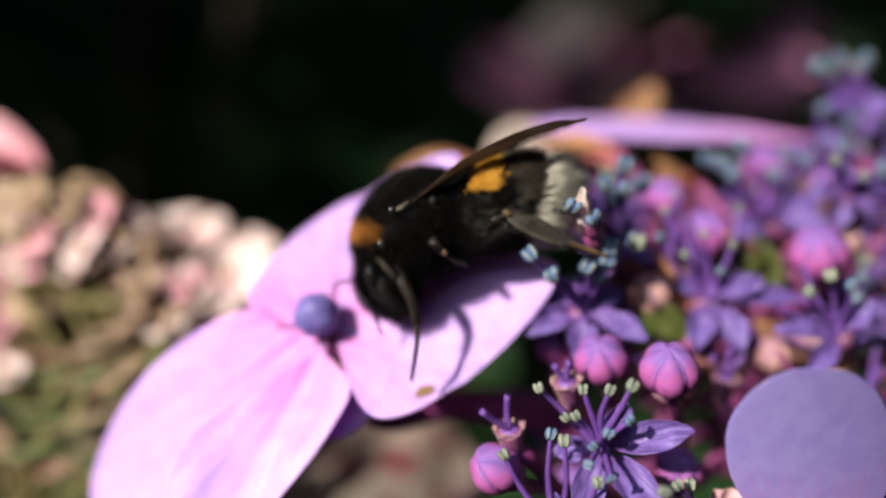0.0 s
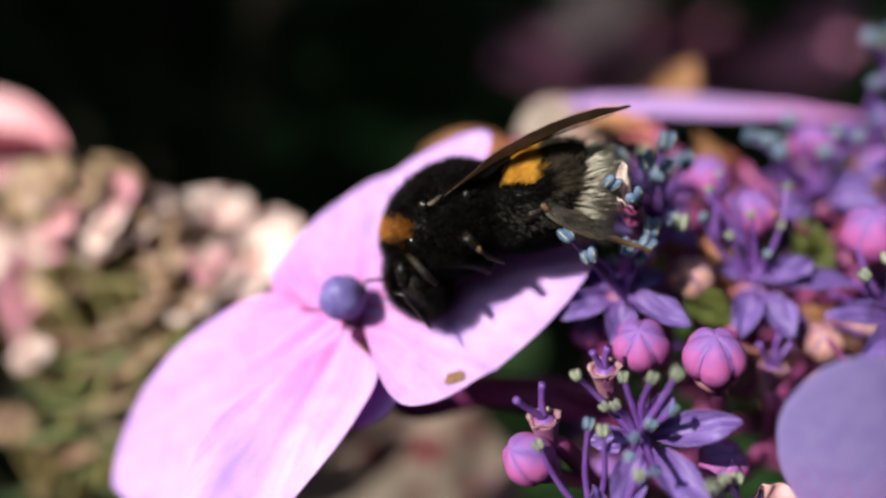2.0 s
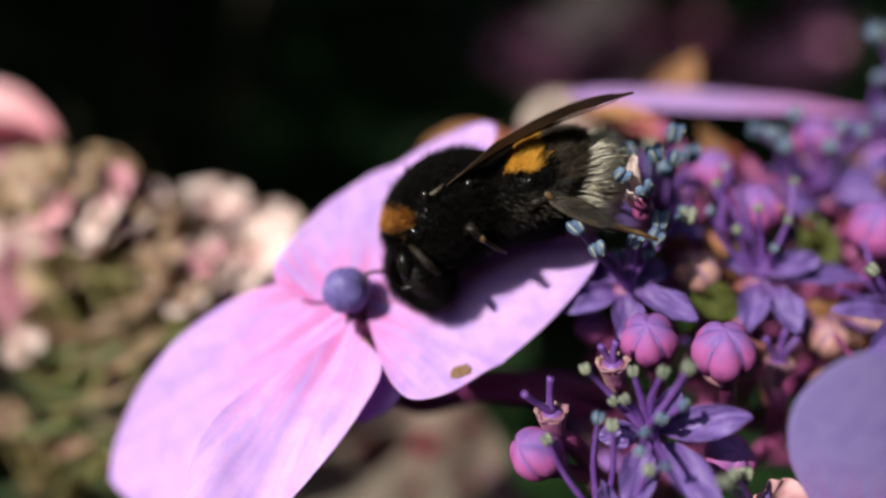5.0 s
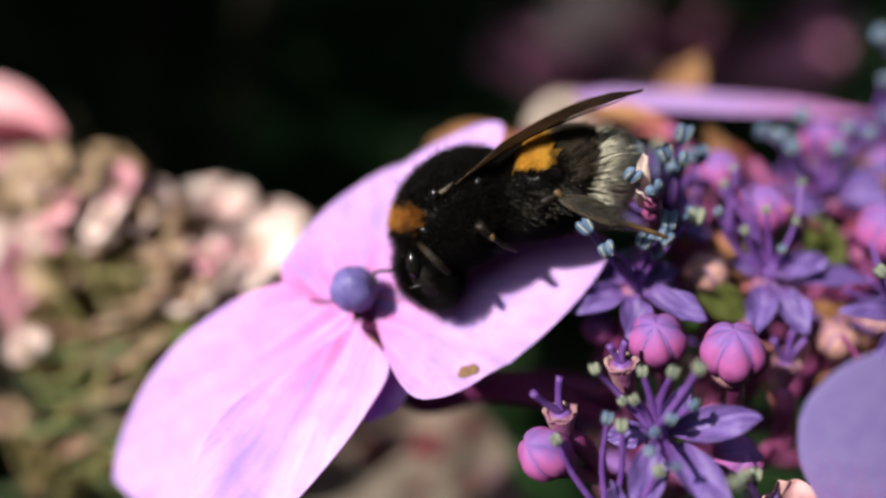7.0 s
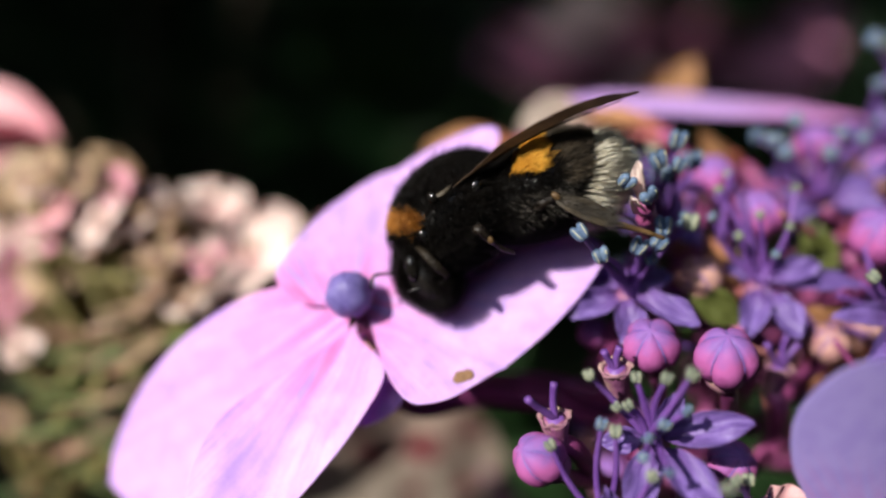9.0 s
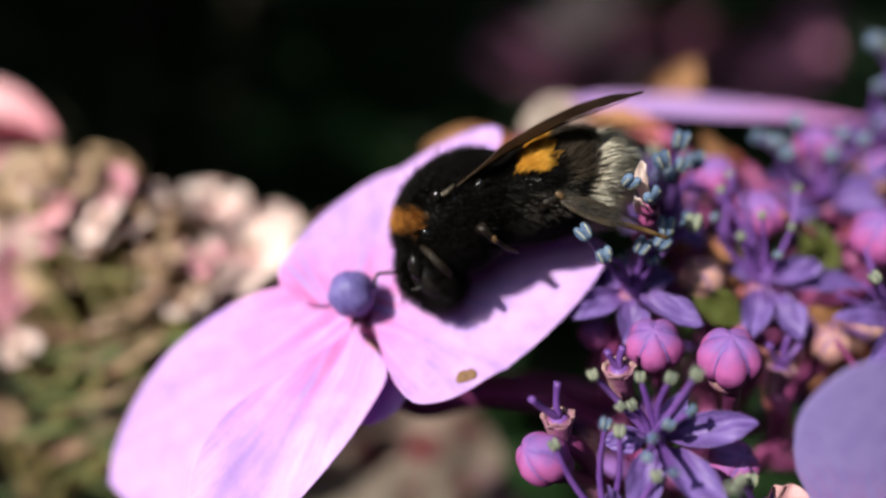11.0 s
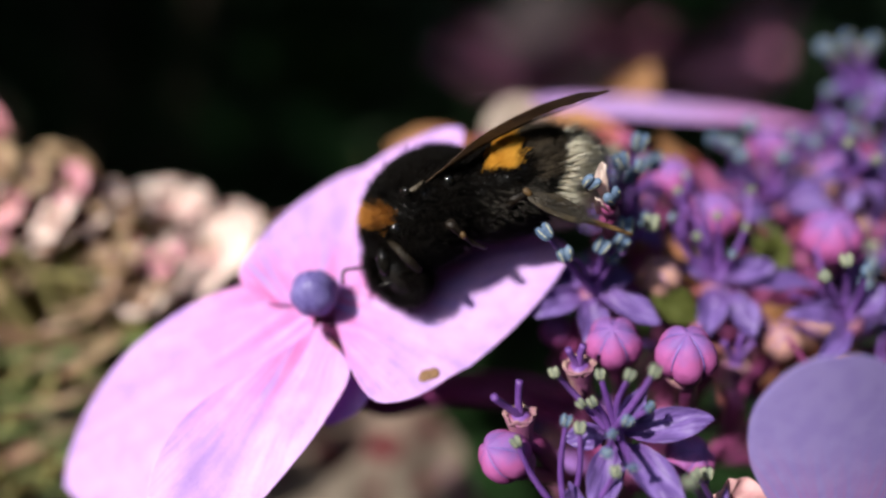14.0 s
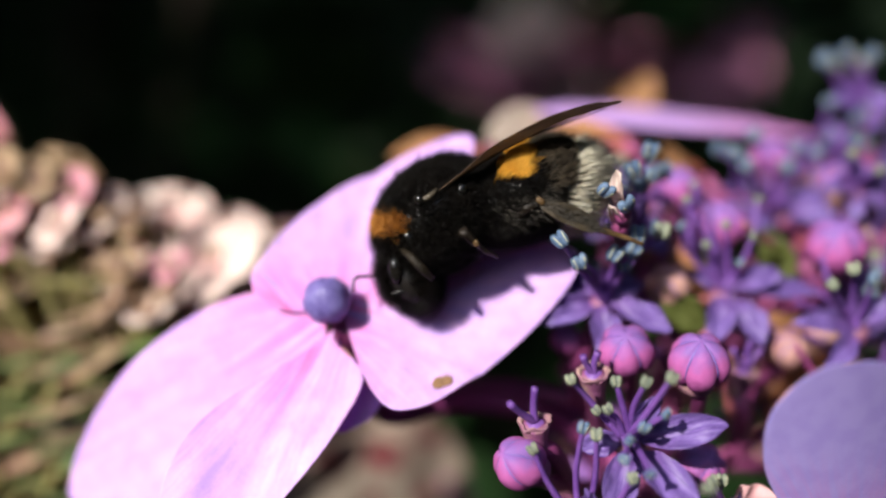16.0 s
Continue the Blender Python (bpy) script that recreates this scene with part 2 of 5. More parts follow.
HUSK = coloured("brown_husk", [(0.25, (0.14, 0.07, 0.05)), (0.5, (0.30, 0.19, 0.13)), (0.8, (0.50, 0.36, 0.28))], 180, 0.75, 0.4, rand=0.3)
LEAF = coloured("dark_leaf", [(0.25, (0.018, 0.048, 0.014)), (0.6, (0.028, 0.074, 0.021)), (0.85, (0.05, 0.10, 0.03))], 18, 0.5, 0.3, 120, 0.1, rand=0.3)
FRESH = coloured("green_leaf", [(0.25, (0.04, 0.10, 0.015)), (0.8, (0.12, 0.22, 0.04))], 60, 0.5, 0.3, 300, 0.2, rand=0.2)
OLIVE_LEAF = coloured("olive_leaf", [(0.25, (0.045, 0.062, 0.014)), (0.8, (0.13, 0.14, 0.035))], 60, 0.55, 0.15, 900, 0.2, rand=0.2)
BARK = coloured("shrub_bark", [(0.3, (0.016, 0.011, 0.007)), (0.7, (0.04, 0.03, 0.02))], 60, 0.85, 0.6, 400)
SOIL = coloured("soil", [(0.3, (0.02, 0.014, 0.010)), (0.7, (0.06, 0.045, 0.03))], 6, 0.95, 0.8, 90, rand=0)
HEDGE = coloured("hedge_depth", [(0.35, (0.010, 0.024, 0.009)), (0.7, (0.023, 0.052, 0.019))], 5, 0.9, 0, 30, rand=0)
CHITIN = coloured("black_chitin", [(0.3, (0.004, 0.004, 0.004)), (0.7, (0.012, 0.010, 0.009))], 900, 0.28, 0.25, rand=0)
LEG_SKIN = coloured("dark_brown_leg", [(0.3, (0.004, 0.003, 0.0025)), (0.8, (0.018, 0.012, 0.008))], 700, 0.45, 0.2, rand=0.1, spec=0.2)
SHIN_SKIN = coloured("grey_brown_shin", [(0.3, (0.02, 0.015, 0.009)), (0.8, (0.065, 0.050, 0.031))], 900, 0.45, 0.5, rand=0, spec=0.35)
FRONT_SKIN = coloured("brown_front_leg", [(0.3, (0.004, 0.003, 0.002)), (0.8, (0.020, 0.014, 0.008))], 900, 0.5, 0.6, rand=0, spec=0.18)
SEAM = coloured("violet_bud_seam", [(0.3, (0.10, 0.06, 0.26)), (0.7, (0.20, 0.13, 0.40))], 500, 0.5, 0.1)
DARK_FOOT = coloured("dark_foot", [(0.3, (0.008, 0.006, 0.004)), (0.7, (0.035, 0.022, 0.012))], 900, 0.5, 0.2, rand=0)
FOOT_SKIN = coloured("brown_foot", [(0.3, (0.05, 0.028, 0.010)), (0.7, (0.16, 0.095, 0.04))], 900, 0.45, 0.2, rand=0)
BLACK_FUR = coloured("black_fur", [(0.3, (0.002, 0.0016, 0.0014)), (0.8, (0.006, 0.0045, 0.0035))], 500, 0.38, 0, rand=0, spec=0.14)
# black hairs whose brown sheen in the sun is put into the base colour
SHEEN_FUR = coloured("sheen_black_fur", [(0.3, (0.012, 0.009, 0.006)), (0.8, (0.085, 0.064, 0.042))], 600, 0.4, 0, rand=0, spec=0.3)
GREY_FUR = coloured("dusty_grey_fur", [(0.3, (0.02, 0.018, 0.015)), (0.8, (0.11, 0.095, 0.08))], 600, 0.5, 0, rand=0, spec=0.3)
GLOSS = coloured("glossy_black_shell", [(0.3, (0.003, 0.003, 0.003)), (0.7, (0.008, 0.007, 0.006))], 900, 0.12, 0.1, rand=0, spec=0.6)
GOLD_FUR = coloured("golden_fur", [(0.3, (0.62, 0.27, 0.015)), (0.7, (0.86, 0.46, 0.06))], 700, 0.6, 0, rand=0, translucent=0.15)
RUST_FUR = coloured("rust_fur", [(0.3, (0.22, 0.075, 0.008)), (0.7, (0.42, 0.17, 0.02))], 700, 0.6, 0, rand=0, translucent=0.15)
WHITE_FUR = coloured("white_fur", [(0.3, (0.62, 0.57, 0.46)), (0.7, (0.86, 0.83, 0.72))], 700, 0.6, 0, rand=0, translucent=0.5)
WING = coloured("smoky_wing", [(0.3, (0.15, 0.105, 0.072)), (0.7, (0.27, 0.195, 0.135))], 300, 0.35, 0.2, rand=0, alpha=0.93, spec=0.4, translucent=0.55)
VEIN = coloured("wing_vein", [(0.3, (0.02, 0.012, 0.008)), (0.7, (0.06, 0.035, 0.02))], 300, 0.35, 0, rand=0)


# ---------------------------------------------------------------- makers
def thing(name, base, label, category, group="", kind=""):
    """An empty at base (plot millimetres) that carries the parts of one thing."""
    ob = new(name)
    ob.empty_display_size = 0.002
    ob.matrix_basis = PLOT @ Matrix.Translation(Vector(base) * 0.001)
    ob["base"] = [float(v) for v in base]
    return tagged(ob, label, category, group, kind)


def mesh_of(name, bm, material, base=(0, 0, 0), smooth=True):
    bmesh.ops.recalc_face_normals(bm, faces=bm.faces)
    bmesh.ops.translate(bm, verts=bm.verts, vec=-Vector(base))
    bmesh.ops.scale(bm, verts=bm.verts, vec=(0.001,) * 3)
    me = bpy.data.meshes.new(name)
    bm.to_mesh(me)
    bm.free()
    if smooth:
        me.polygons.foreach_set("use_smooth", [True] * len(me.polygons))
    me.materials.append(material)
    return me


def part(name, bm, material, parent, label=""):
    """One mesh, drawn in plot millimetres, under a thing or under a part of it."""
    root = parent
    while root.parent:
        root = root.parent
    ob = new(name, mesh_of(name, bm, material, root["base"]))
    ob.parent = parent
    return tagged(ob, label)


def glide(points, steps):
    """Points of a smooth line through the given ones."""
    p = [Vector(q) for q in points]
    p = [2 * p[0] - p[1], *p, 2 * p[-1] - p[-2]]
    out = []
    for i in range(1, len(p) - 2):
        a, b, c, d = p[i - 1 : i + 3]
        for k in range(steps):
            t = k / steps
            out.append(0.5 * (2 * b + (c - a) * t + (2 * a - 5 * b + 4 * c - d) * t * t + (3 * b - a - 3 * c + d) * t**3))
    return out + [p[-2]]


def tube(points, radii, sides=8, steps=5, bm=None, flat=1.0):
    """A round stalk through points; radii at the points."""
    bm = bm or bmesh.new()
    line = glide(points, steps)
    rad = [float(r) for r in np.interp(np.linspace(0, len(radii) - 1, len(line)), range(len(radii)), radii)]
    rings, up = [], Vector((0.3, -1, 0.2))
    for i, q in enumerate(line):
        d = (line[min(i + 1, len(line) - 1)] - line[max(i - 1, 0)]).normalized()
        a = d.cross(up).normalized()
        b = d.cross(a)
        rings.append([bm.verts.new(q + rad[i] * (math.cos(k) * a + flat * math.sin(k) * b)) for k in [2 * math.pi * j / sides for j in range(sides)]])
    for r, s in zip(rings, rings[1:]):
        for k in range(sides):
            bm.faces.new((r[k], r[(k + 1) % sides], s[(k + 1) % sides], s[k]))
    bm.faces.new(rings[0])
    bm.faces.new(rings[-1][::-1])
    return bm


def ball(centre, radii, axis=(0, 0, 1), lobes=0, groove=0.0, tip=0.0, seg=20, rings=14, bm=None, rough=0.0, seed=0):
    """A round body about an axis, with lobes parted by grooves and a drawn-out tip."""
    bm = bm or bmesh.new()
    turn = Vector(axis).normalized().to_track_quat("Z", "X").to_matrix()
    c = Vector(centre)

    def place(th, ph):
        k = 1.0
        if lobes:
            k -= groove * (1 - abs(math.sin(lobes * ph / 2)) ** 0.5) * math.sin(th) ** 0.6
        v = Vector((radii[0] * math.sin(th) * math.cos(ph), radii[1] * math.sin(th) * math.sin(ph), radii[2] * math.cos(th))) * k
        v.z += tip * max(0.0, math.cos(th)) ** 6
        if rough:
            v *= 1 + rough * noise.noise(v * (1.6 / max(radii)) + Vector((seed, 0, 0)))
        return c + turn @ v

    top, bottom = bm.verts.new(place(0, 0)), bm.verts.new(place(math.pi, 0))
    grid = [[bm.verts.new(place(math.pi * i / rings, 2 * math.pi * j / seg)) for j in range(seg)] for i in range(1, rings)]
    for j in range(seg):
        bm.faces.new((top, grid[0][j], grid[0][(j + 1) % seg]))
        bm.faces.new((bottom, grid[-1][(j + 1) % seg], grid[-1][j]))
        for a, b in zip(grid, grid[1:]):
            bm.faces.new((a[j], b[j], b[(j + 1) % seg], a[(j + 1) % seg]))
    return bm


def sepal(base, tip, left, right, sl=0.6, sr=0.6, cup=1.0, curl=0.0, wave=0.25, full=0.6, thick=0.22, nu=28, nv=30, seed=0.0, teeth=0.0):
    """A leaf-like blade from base to tip whose rims pass through left and right, at sl and sr of its length; cup lifts the rims, curl the tip;
    full: how broad it stays, for each rim, or below and above the widest place; teeth: depth of a saw-toothed rim."""
    base, tip, left, right = (Vector(v) for v in (base, tip, left, right))
    ax = tip - base
    offl, offr = left - (base + ax * sl), right - (base + ax * sr)
    normal = (right - left).cross(ax).normalized()
    if normal.y > 0:
        normal = -normal
    kl, kr = math.log(0.5) / math.log(sl), math.log(0.5) / math.log(sr)
    fl, fr = full if isinstance(full, tuple) else (full, full)
    bm = bmesh.new()
    uvs = {}

    def swell(s, k, e):
        if isinstance(e, tuple):
            e = e[0] if s**k < 0.5 else e[1]
        return max(0.0, math.sin(math.pi * s**k)) ** e

    def wide_at(s, t):
        return max(0.02, swell(s, *((kl, fl) if t < 0 else (kr, fr))))

    def at(s, t):
        k, o, e = (kl, offl, fl) if t < 0 else (kr, offr, fr)
        w = swell(s, k, e) * (1 - 0.02) + 0.02
        ww = w * abs(t)
        edge = 1 + 0.035 * noise.noise(Vector((s * 5, math.copysign(2, t), seed)))
        edge -= teeth * (s * 18 % 1.0) * abs(t) ** 8
        p = base + ax * s + o * ww * edge
        lift = cup * (ww * ww) * 1.0 + curl * s * s + wave * noise.noise(Vector((s * 3.2, t * w * 2.2, seed + 5.0)))
        lift += 0.12 * wave * noise.noise(Vector((s * 9, t * w * 7, seed + 9.0))) - 0.35 * wave * math.exp(-((t / 0.07) ** 2)) * (1 - s) * w
        return p + normal * lift

    layers = []
    for h in (0.0, 1.0):
        rows = []
        for i in range(nv + 1):
            s = 0.5 - 0.5 * math.cos(math.pi * i / nv)
            row = []
            for j in range(nu + 1):
                t = -math.cos(math.pi * j / nu)
                rim = (1 - t * t) ** 0.25 * math.sqrt(max(0.0, math.sin(math.pi * min(1, s * 0.97 + 0.015))))
                v = bm.verts.new(at(s, t) - normal * thick * (h - 0.5) * (0.25 + 0.75 * rim))
                uvs[v] = (0.5 + 0.5 * t * wide_at(s, t), s)
                row.append(v)
            rows.append(row)
        layers.append(rows)
    a, b = layers
    for i in range(nv):
        for j in range(nu):
            bm.faces.new((a[i][j], a[i][j + 1], a[i + 1][j + 1], a[i + 1][j]))
            bm.faces.new((b[i][j], b[i + 1][j], b[i + 1][j + 1], b[i][j + 1]))
    for i in range(nv):
        bm.faces.new((a[i][0], a[i + 1][0], b[i + 1][0], b[i][0]))
        bm.faces.new((a[i][nu], b[i][nu], b[i + 1][nu], a[i + 1][nu]))
    for j in range(nu):
        bm.faces.new((a[0][j], b[0][j], b[0][j + 1], a[0][j + 1]))
        bm.faces.new((a[nv][j], a[nv][j + 1], b[nv][j + 1], b[nv][j]))
    layer = bm.loops.layers.uv.new("UVMap")
    for f in bm.faces:
        for lp in f.loops:
            lp[layer].uv = uvs[lp.vert]
    return bm


def blade(base, tip, half, facing=(0, -1, 0), **more):
    """A narrow sepal by its half width and the way it faces."""
    base, tip = Vector(base), Vector(tip)
    side = (tip - base).cross(Vector(facing)).normalized() * half
    mid = base + (tip - base) * 0.55
    return sepal(base, tip, mid - side, mid + side, 0.55, 0.55, **more)


def stamen(parent, foot, head, rnd, size=1.0, slate=True, radius=0.25):
    """A bowed filament with a two-lobed anther on it, slit with pale pollen."""
    foot, head = Vector(foot), Vector(head)
    d = head - foot
    mid = foot + d * 0.55 + Vector((rnd.uniform(-1, 1), rnd.uniform(-1, 1), rnd.uniform(-0.3, 1))) * 0.08 * d.length
    st = part("stamen", tube((foot, mid, head), (radius * 1.25, radius, radius * 0.75), 7, 6), FILAMENT, parent)
    ax = Vector((d.x * 0.5 + rnd.uniform(-1, 1) * d.length * 0.4, rnd.uniform(-0.4, 0.2) * d.length, d.z)).normalized()
    side = ax.cross(Vector((rnd.uniform(-0.5, 0.5), -1, rnd.uniform(-0.5, 0.5)))).normalized()
    bm = bmesh.new()
    w = rnd.uniform(0.72, 0.95) * size
    for k in (-1, 1):
        ball(head + side * 0.25 * w * k, (0.40 * w, 0.40 * w, 0.72 * w), ax + side * 0.15 * k, seg=10, rings=7, bm=bm)
    an = part("anther", bm, ANTHER if slate else GREY_ANTHER, st, "slate blue anther" if slate else "pale grey-green anther")
    bm = bmesh.new()
    toward = side.cross(ax)
    if toward.y > 0:
        toward = -toward
    for k in (-1, 1):
        ball(head + side * 0.34 * w * k + toward * 0.30 * w, (0.065 * w, 0.12 * w, 0.56 * w), ax + side * 0.15 * k, seg=6, rings=5, bm=bm)
    # the pollen slits belong to the stamen
    part("pollen_slit", bm, POLLEN, st, "pale yellow-green pollen slit")
    return an


def fertile_floret(centre, axis, petals, anthers, stalk, label, seed, half=1.25, size=1.0, pale=0.3, group="small fertile florets"):
    """A small star flower: a cup on a stalk, narrow petals, long stamens."""
    rnd = random.Random(seed)
    c, ax = Vector(centre), Vector(axis).normalized()
    th = thing("fertile_floret", centre, label, "floret", group)
    part("calyx", ball(c - ax * 0.9, (1.25, 1.25, 1.3), ax, 5, 0.1, seg=16, rings=10), CALYX, th, "purple cup under the petals")
    part("stalk", tube((c - ax * 1.4, *stalk), [0.75] + [0.85] * len(stalk), 9, 5), STEM, th, "purple stalk")
    for i, (tip, fw) in enumerate(petals):
        out = (Vector(tip) - c).normalized()
        part("petal", blade(c + out * 0.4, tip, half * fw, ax * 0.7 + Vector((0, -0.7, 0.1)), cup=0.9, curl=-0.7, wave=0.8, thick=0.2, nu=14, nv=18,
                            full=(0.9, 0.5) if i % 2 else (0.55, 0.8), seed=seed + i), VIOLET, th)
    part("pistil", ball(c + ax * 0.3, (0.55, 0.55, 0.9), ax, 3, 0.2, seg=12, rings=8), FILAMENT, th, "stubby purple pistil")
    for a in anthers:
        off = Vector((rnd.uniform(-1, 1), rnd.uniform(-1, 1), rnd.uniform(-1, 1))) * 0.5
        stamen(th, c + off, a, rnd, size, rnd.random() > pale)
    return th


def flower_bud(centre, r, axis, stalk, material, label, seed, group="unopened flower buds", sr=0.7):
    """A round unopened bud, five ribs meeting at its tip, on a flared stalk."""
    c, ax = Vector(centre), Vector(axis).normalized()
    th = thing("flower_bud", centre, label, "flower bud", group)
    part("petals", ball(c, (r, r, r * 0.95), ax, 5, 0.19, r * 0.03, 40, 18, rough=0.05, seed=seed), material, th)
    turn = ax.to_track_quat("Z", "X").to_matrix()
    for k in range(5):
        ph = 2 * math.pi * k / 5
        line = []
        for q in (0.06, 0.32, 0.62, 0.95, 1.3, 1.7):
            k2 = 1 - 0.165 * math.sin(q) ** 0.6
            line.append(c + turn @ Vector((math.sin(q) * math.cos(ph), math.sin(q) * math.sin(ph), 0.95 * math.cos(q))) * (r * k2 + 0.015))
        part("seam", tube(line, (0.03, 0.06, 0.08, 0.07, 0.05, 0.03), 6, 3), SEAM, th, "violet seam between the ribs")
    part("calyx", ball(c - ax * r * 0.86, (r * 0.62, r * 0.62, r * 0.5), ax, 5, 0.08, seg=16, rings=8), CALYX, th, "purple cup under the bud")
    part("stalk", tube((c - ax * r * 1.0, *stalk), [sr] + [sr * 0.95] * len(stalk), 9, 5), STEM, th, "purple stalk")
    return th


def spent_floret(centre, axis, styles, stalk, label, seed):
    """A floret that has dropped its petals: a rimmed cup with a few stubby styles."""
    c, ax = Vector(centre), Vector(axis).normalized()
    th = thing("spent_floret", centre, label, "spent floret", "spent florets")
    rnd = random.Random(seed)
    side = ax.cross(Vector((0, 1, 0))).normalized()
    fwd = ax.cross(side)
    part("cup", tube((c - ax * 2.6, c - ax * 1.3, c - ax * 0.1), (0.8, 0.95, 1.2), 14, 6), CALYX, th)
    # a torn, flared rim, thicker at its root
    bm = bmesh.new()
    ring = []
    for k in range(28):
        a = 2 * math.pi * k / 28
        out = side * math.cos(a) + fwd * math.sin(a)
        r = 1.2 + 0.4 * noise.noise(Vector((math.cos(a) * 2.2, math.sin(a) * 2.2, seed))) + rnd.uniform(-0.08, 0.08)
        up = 0.15 + 0.45 * noise.noise(Vector((math.cos(a) * 1.6, math.sin(a) * 1.6, seed + 7)))
        ring.append([bm.verts.new(c + out * q + ax * h) for q, h in ((0.85, -0.12), (r, up), (r + 0.05, up - 0.1), (1.1, -0.4))])
    for a, b in zip(ring, ring[1:] + ring[:1]):
        for m in range(4):
            bm.faces.new((a[m], b[m], b[(m + 1) % 4], a[(m + 1) % 4]))
    part("rim", bm, CREAM, th, "cream torn rim")
    part("pistil", ball(c - ax * 0.35, (0.85, 0.85, 0.5), ax, 3, 0.15, seg=12, rings=8), FILAMENT, th, "purple pistil in the cup")
    for s in styles:
        part("style", tube((c, c.lerp(Vector(s), 0.5) + side * 0.1, s), (0.36, 0.27, 0.3), 8, 4), FILAMENT, th, "stubby violet style")
    part("stalk", tube((c - ax * 2.4, *stalk), [0.8] + [0.85] * len(stalk), 9, 5), STEM, th, "purple stalk")
    return th


# ---------------------------------------------------------------- ground, hedge
def setting():
    n, size = 40, 30.0
    bm = bmesh.new()
    rnd = random.Random(3)
    rows = []
    for i in range(n + 1):
        rows.append([])
        for j in range(n + 1):
            u, v = 2 * i / n - 1, 2 * j / n - 1
            x, y = size * 1000 * u * abs(u) ** 1.5, size * 1000 * v * abs(v) ** 1.5
            rows[-1].append(bm.verts.new((x, y, 25 * noise.noise(Vector((x / 400, y / 400, 0))) )))
    for i in range(n):
        for j in range(n):
            bm.faces.new((rows[i][j], rows[i + 1][j], rows[i + 1][j + 1], rows[i][j + 1]))
    ob = new("ground", mesh_of("ground", bm, SOIL))
    tagged(ob, "dark bare garden soil under the shrubs", "ground", "", "structure")
    # the depth of the hedges: a thick, lumpy bank all round the bed, lower towards the sun
    bm = bmesh.new()
    rings = []
    sun_side = math.atan2(-SUN_TRAVEL.x, -SUN_TRAVEL.y)
    section = ((0, 0.0), (-40, 0.25), (-70, 0.5), (-50, 0.75), (30, 0.92), (220, 1.0), (450, 0.97), (640, 0.85), (720, 0.55), (740, 0.25), (700, 0.0))
    for k in range(96):
        a = 2 * math.pi * k / 96
        off = abs((a - sun_side + math.pi) % (2 * math.pi) - math.pi)
        high = 1560 + 1300 * min(1.0, max(0.0, (off - 0.5) / 0.6)) + 120 * noise.noise(Vector((math.cos(a) * 2.5, math.sin(a) * 2.5, 3)))
        ring = []
        for out, up in section:
            lump = 110 * noise.noise(Vector((math.cos(a) * 6, math.sin(a) * 6, up * 5 + out * 0.003)))
            r = 1500 + out + lump
            ring.append(bm.verts.new((r * math.sin(a), r * math.cos(a), -30 + (high + 30) * up + 0.3 * lump * (up > 0))))
        rings.append(ring)
    for a, b in zip(rings, rings[1:] + rings[:1]):
        for k in range(len(section) - 1):
            bm.faces.new((a[k], b[k], b[k + 1], a[k + 1]))
    spots = [(Vector(f.calc_center_median()), Vector(f.normal)) for f in bm.faces]
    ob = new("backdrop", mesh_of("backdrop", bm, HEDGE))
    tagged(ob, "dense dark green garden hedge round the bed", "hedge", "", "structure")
    return spots


def leaf_mesh(name, length, half, material, seed):
    bm = sepal((0, 0, 0), (0, 0.25 * length, length), (-half, 0.1 * length, length * 0.45), (half, 0.1 * length, length * 0.45), 0.42, 0.42,
               cup=length * 0.08, curl=-length * 0.15, wave=length * 0.03, thick=0.5, nu=6, nv=8, full=0.8, seed=seed)
    return mesh_of(name, bm, material)


def leafy_mass(name, label, count, seed, spot, parent_base):
    """A shrub: branching canes and many leaves on them, one mesh of leaves."""
    rnd = random.Random(seed)
    base = Vector(parent_base)
    verts, faces = [], []
    src = leaf_mesh("leaf_shape", 105, 33, LEAF, seed)
    co = np.array([v.co for v in src.vertices])
    poly = [list(p.vertices) for p in src.polygons]
    bpy.data.meshes.remove(src)
    for k in range(count):
        p = spot(rnd)
        s = rnd.uniform(0.6, 1.25)
        m = Euler((radians(rnd.uniform(-100, -20)), radians(rnd.uniform(-35, 35)), radians(rnd.uniform(0, 360)))).to_matrix()
        q = (co * s) @ np.array(m).T + np.array(p) * 0.001
        o = len(verts)
        verts += q.tolist()
        faces += [[o + i for i in f] for f in poly]
    me = bpy.data.meshes.new("leaves")
    me.from_pydata(verts, [], faces)
    me.polygons.foreach_set("use_smooth", [True] * len(me.polygons))
    me.materials.append(LEAF)
    th = new(name)
    th.empty_display_size = 0.05
    tagged(th, label, "shrub")
    ob = new("foliage", me)
    ob.parent = th
    tagged(ob, "dark green ovate leaves", "", "", "stuff")
    for k in range(14):
        a, r = rnd.uniform(-1, 1), rnd.uniform(0, 1)
        top = Vector(spot(rnd))
        foot = Vector((base.x + 140 * a, base.y + 90 * r, -10))
        mid = foot.lerp(top, 0.55) + Vector((rnd.uniform(-60, 60), rnd.uniform(-60, 60), 120))
        c = new("cane", mesh_of("cane", tube((foot, mid, top), (6, 4.5, 2.2), 8, 6), BARK))
        c.parent = th
        tagged(c, "brown woody cane")
    return th


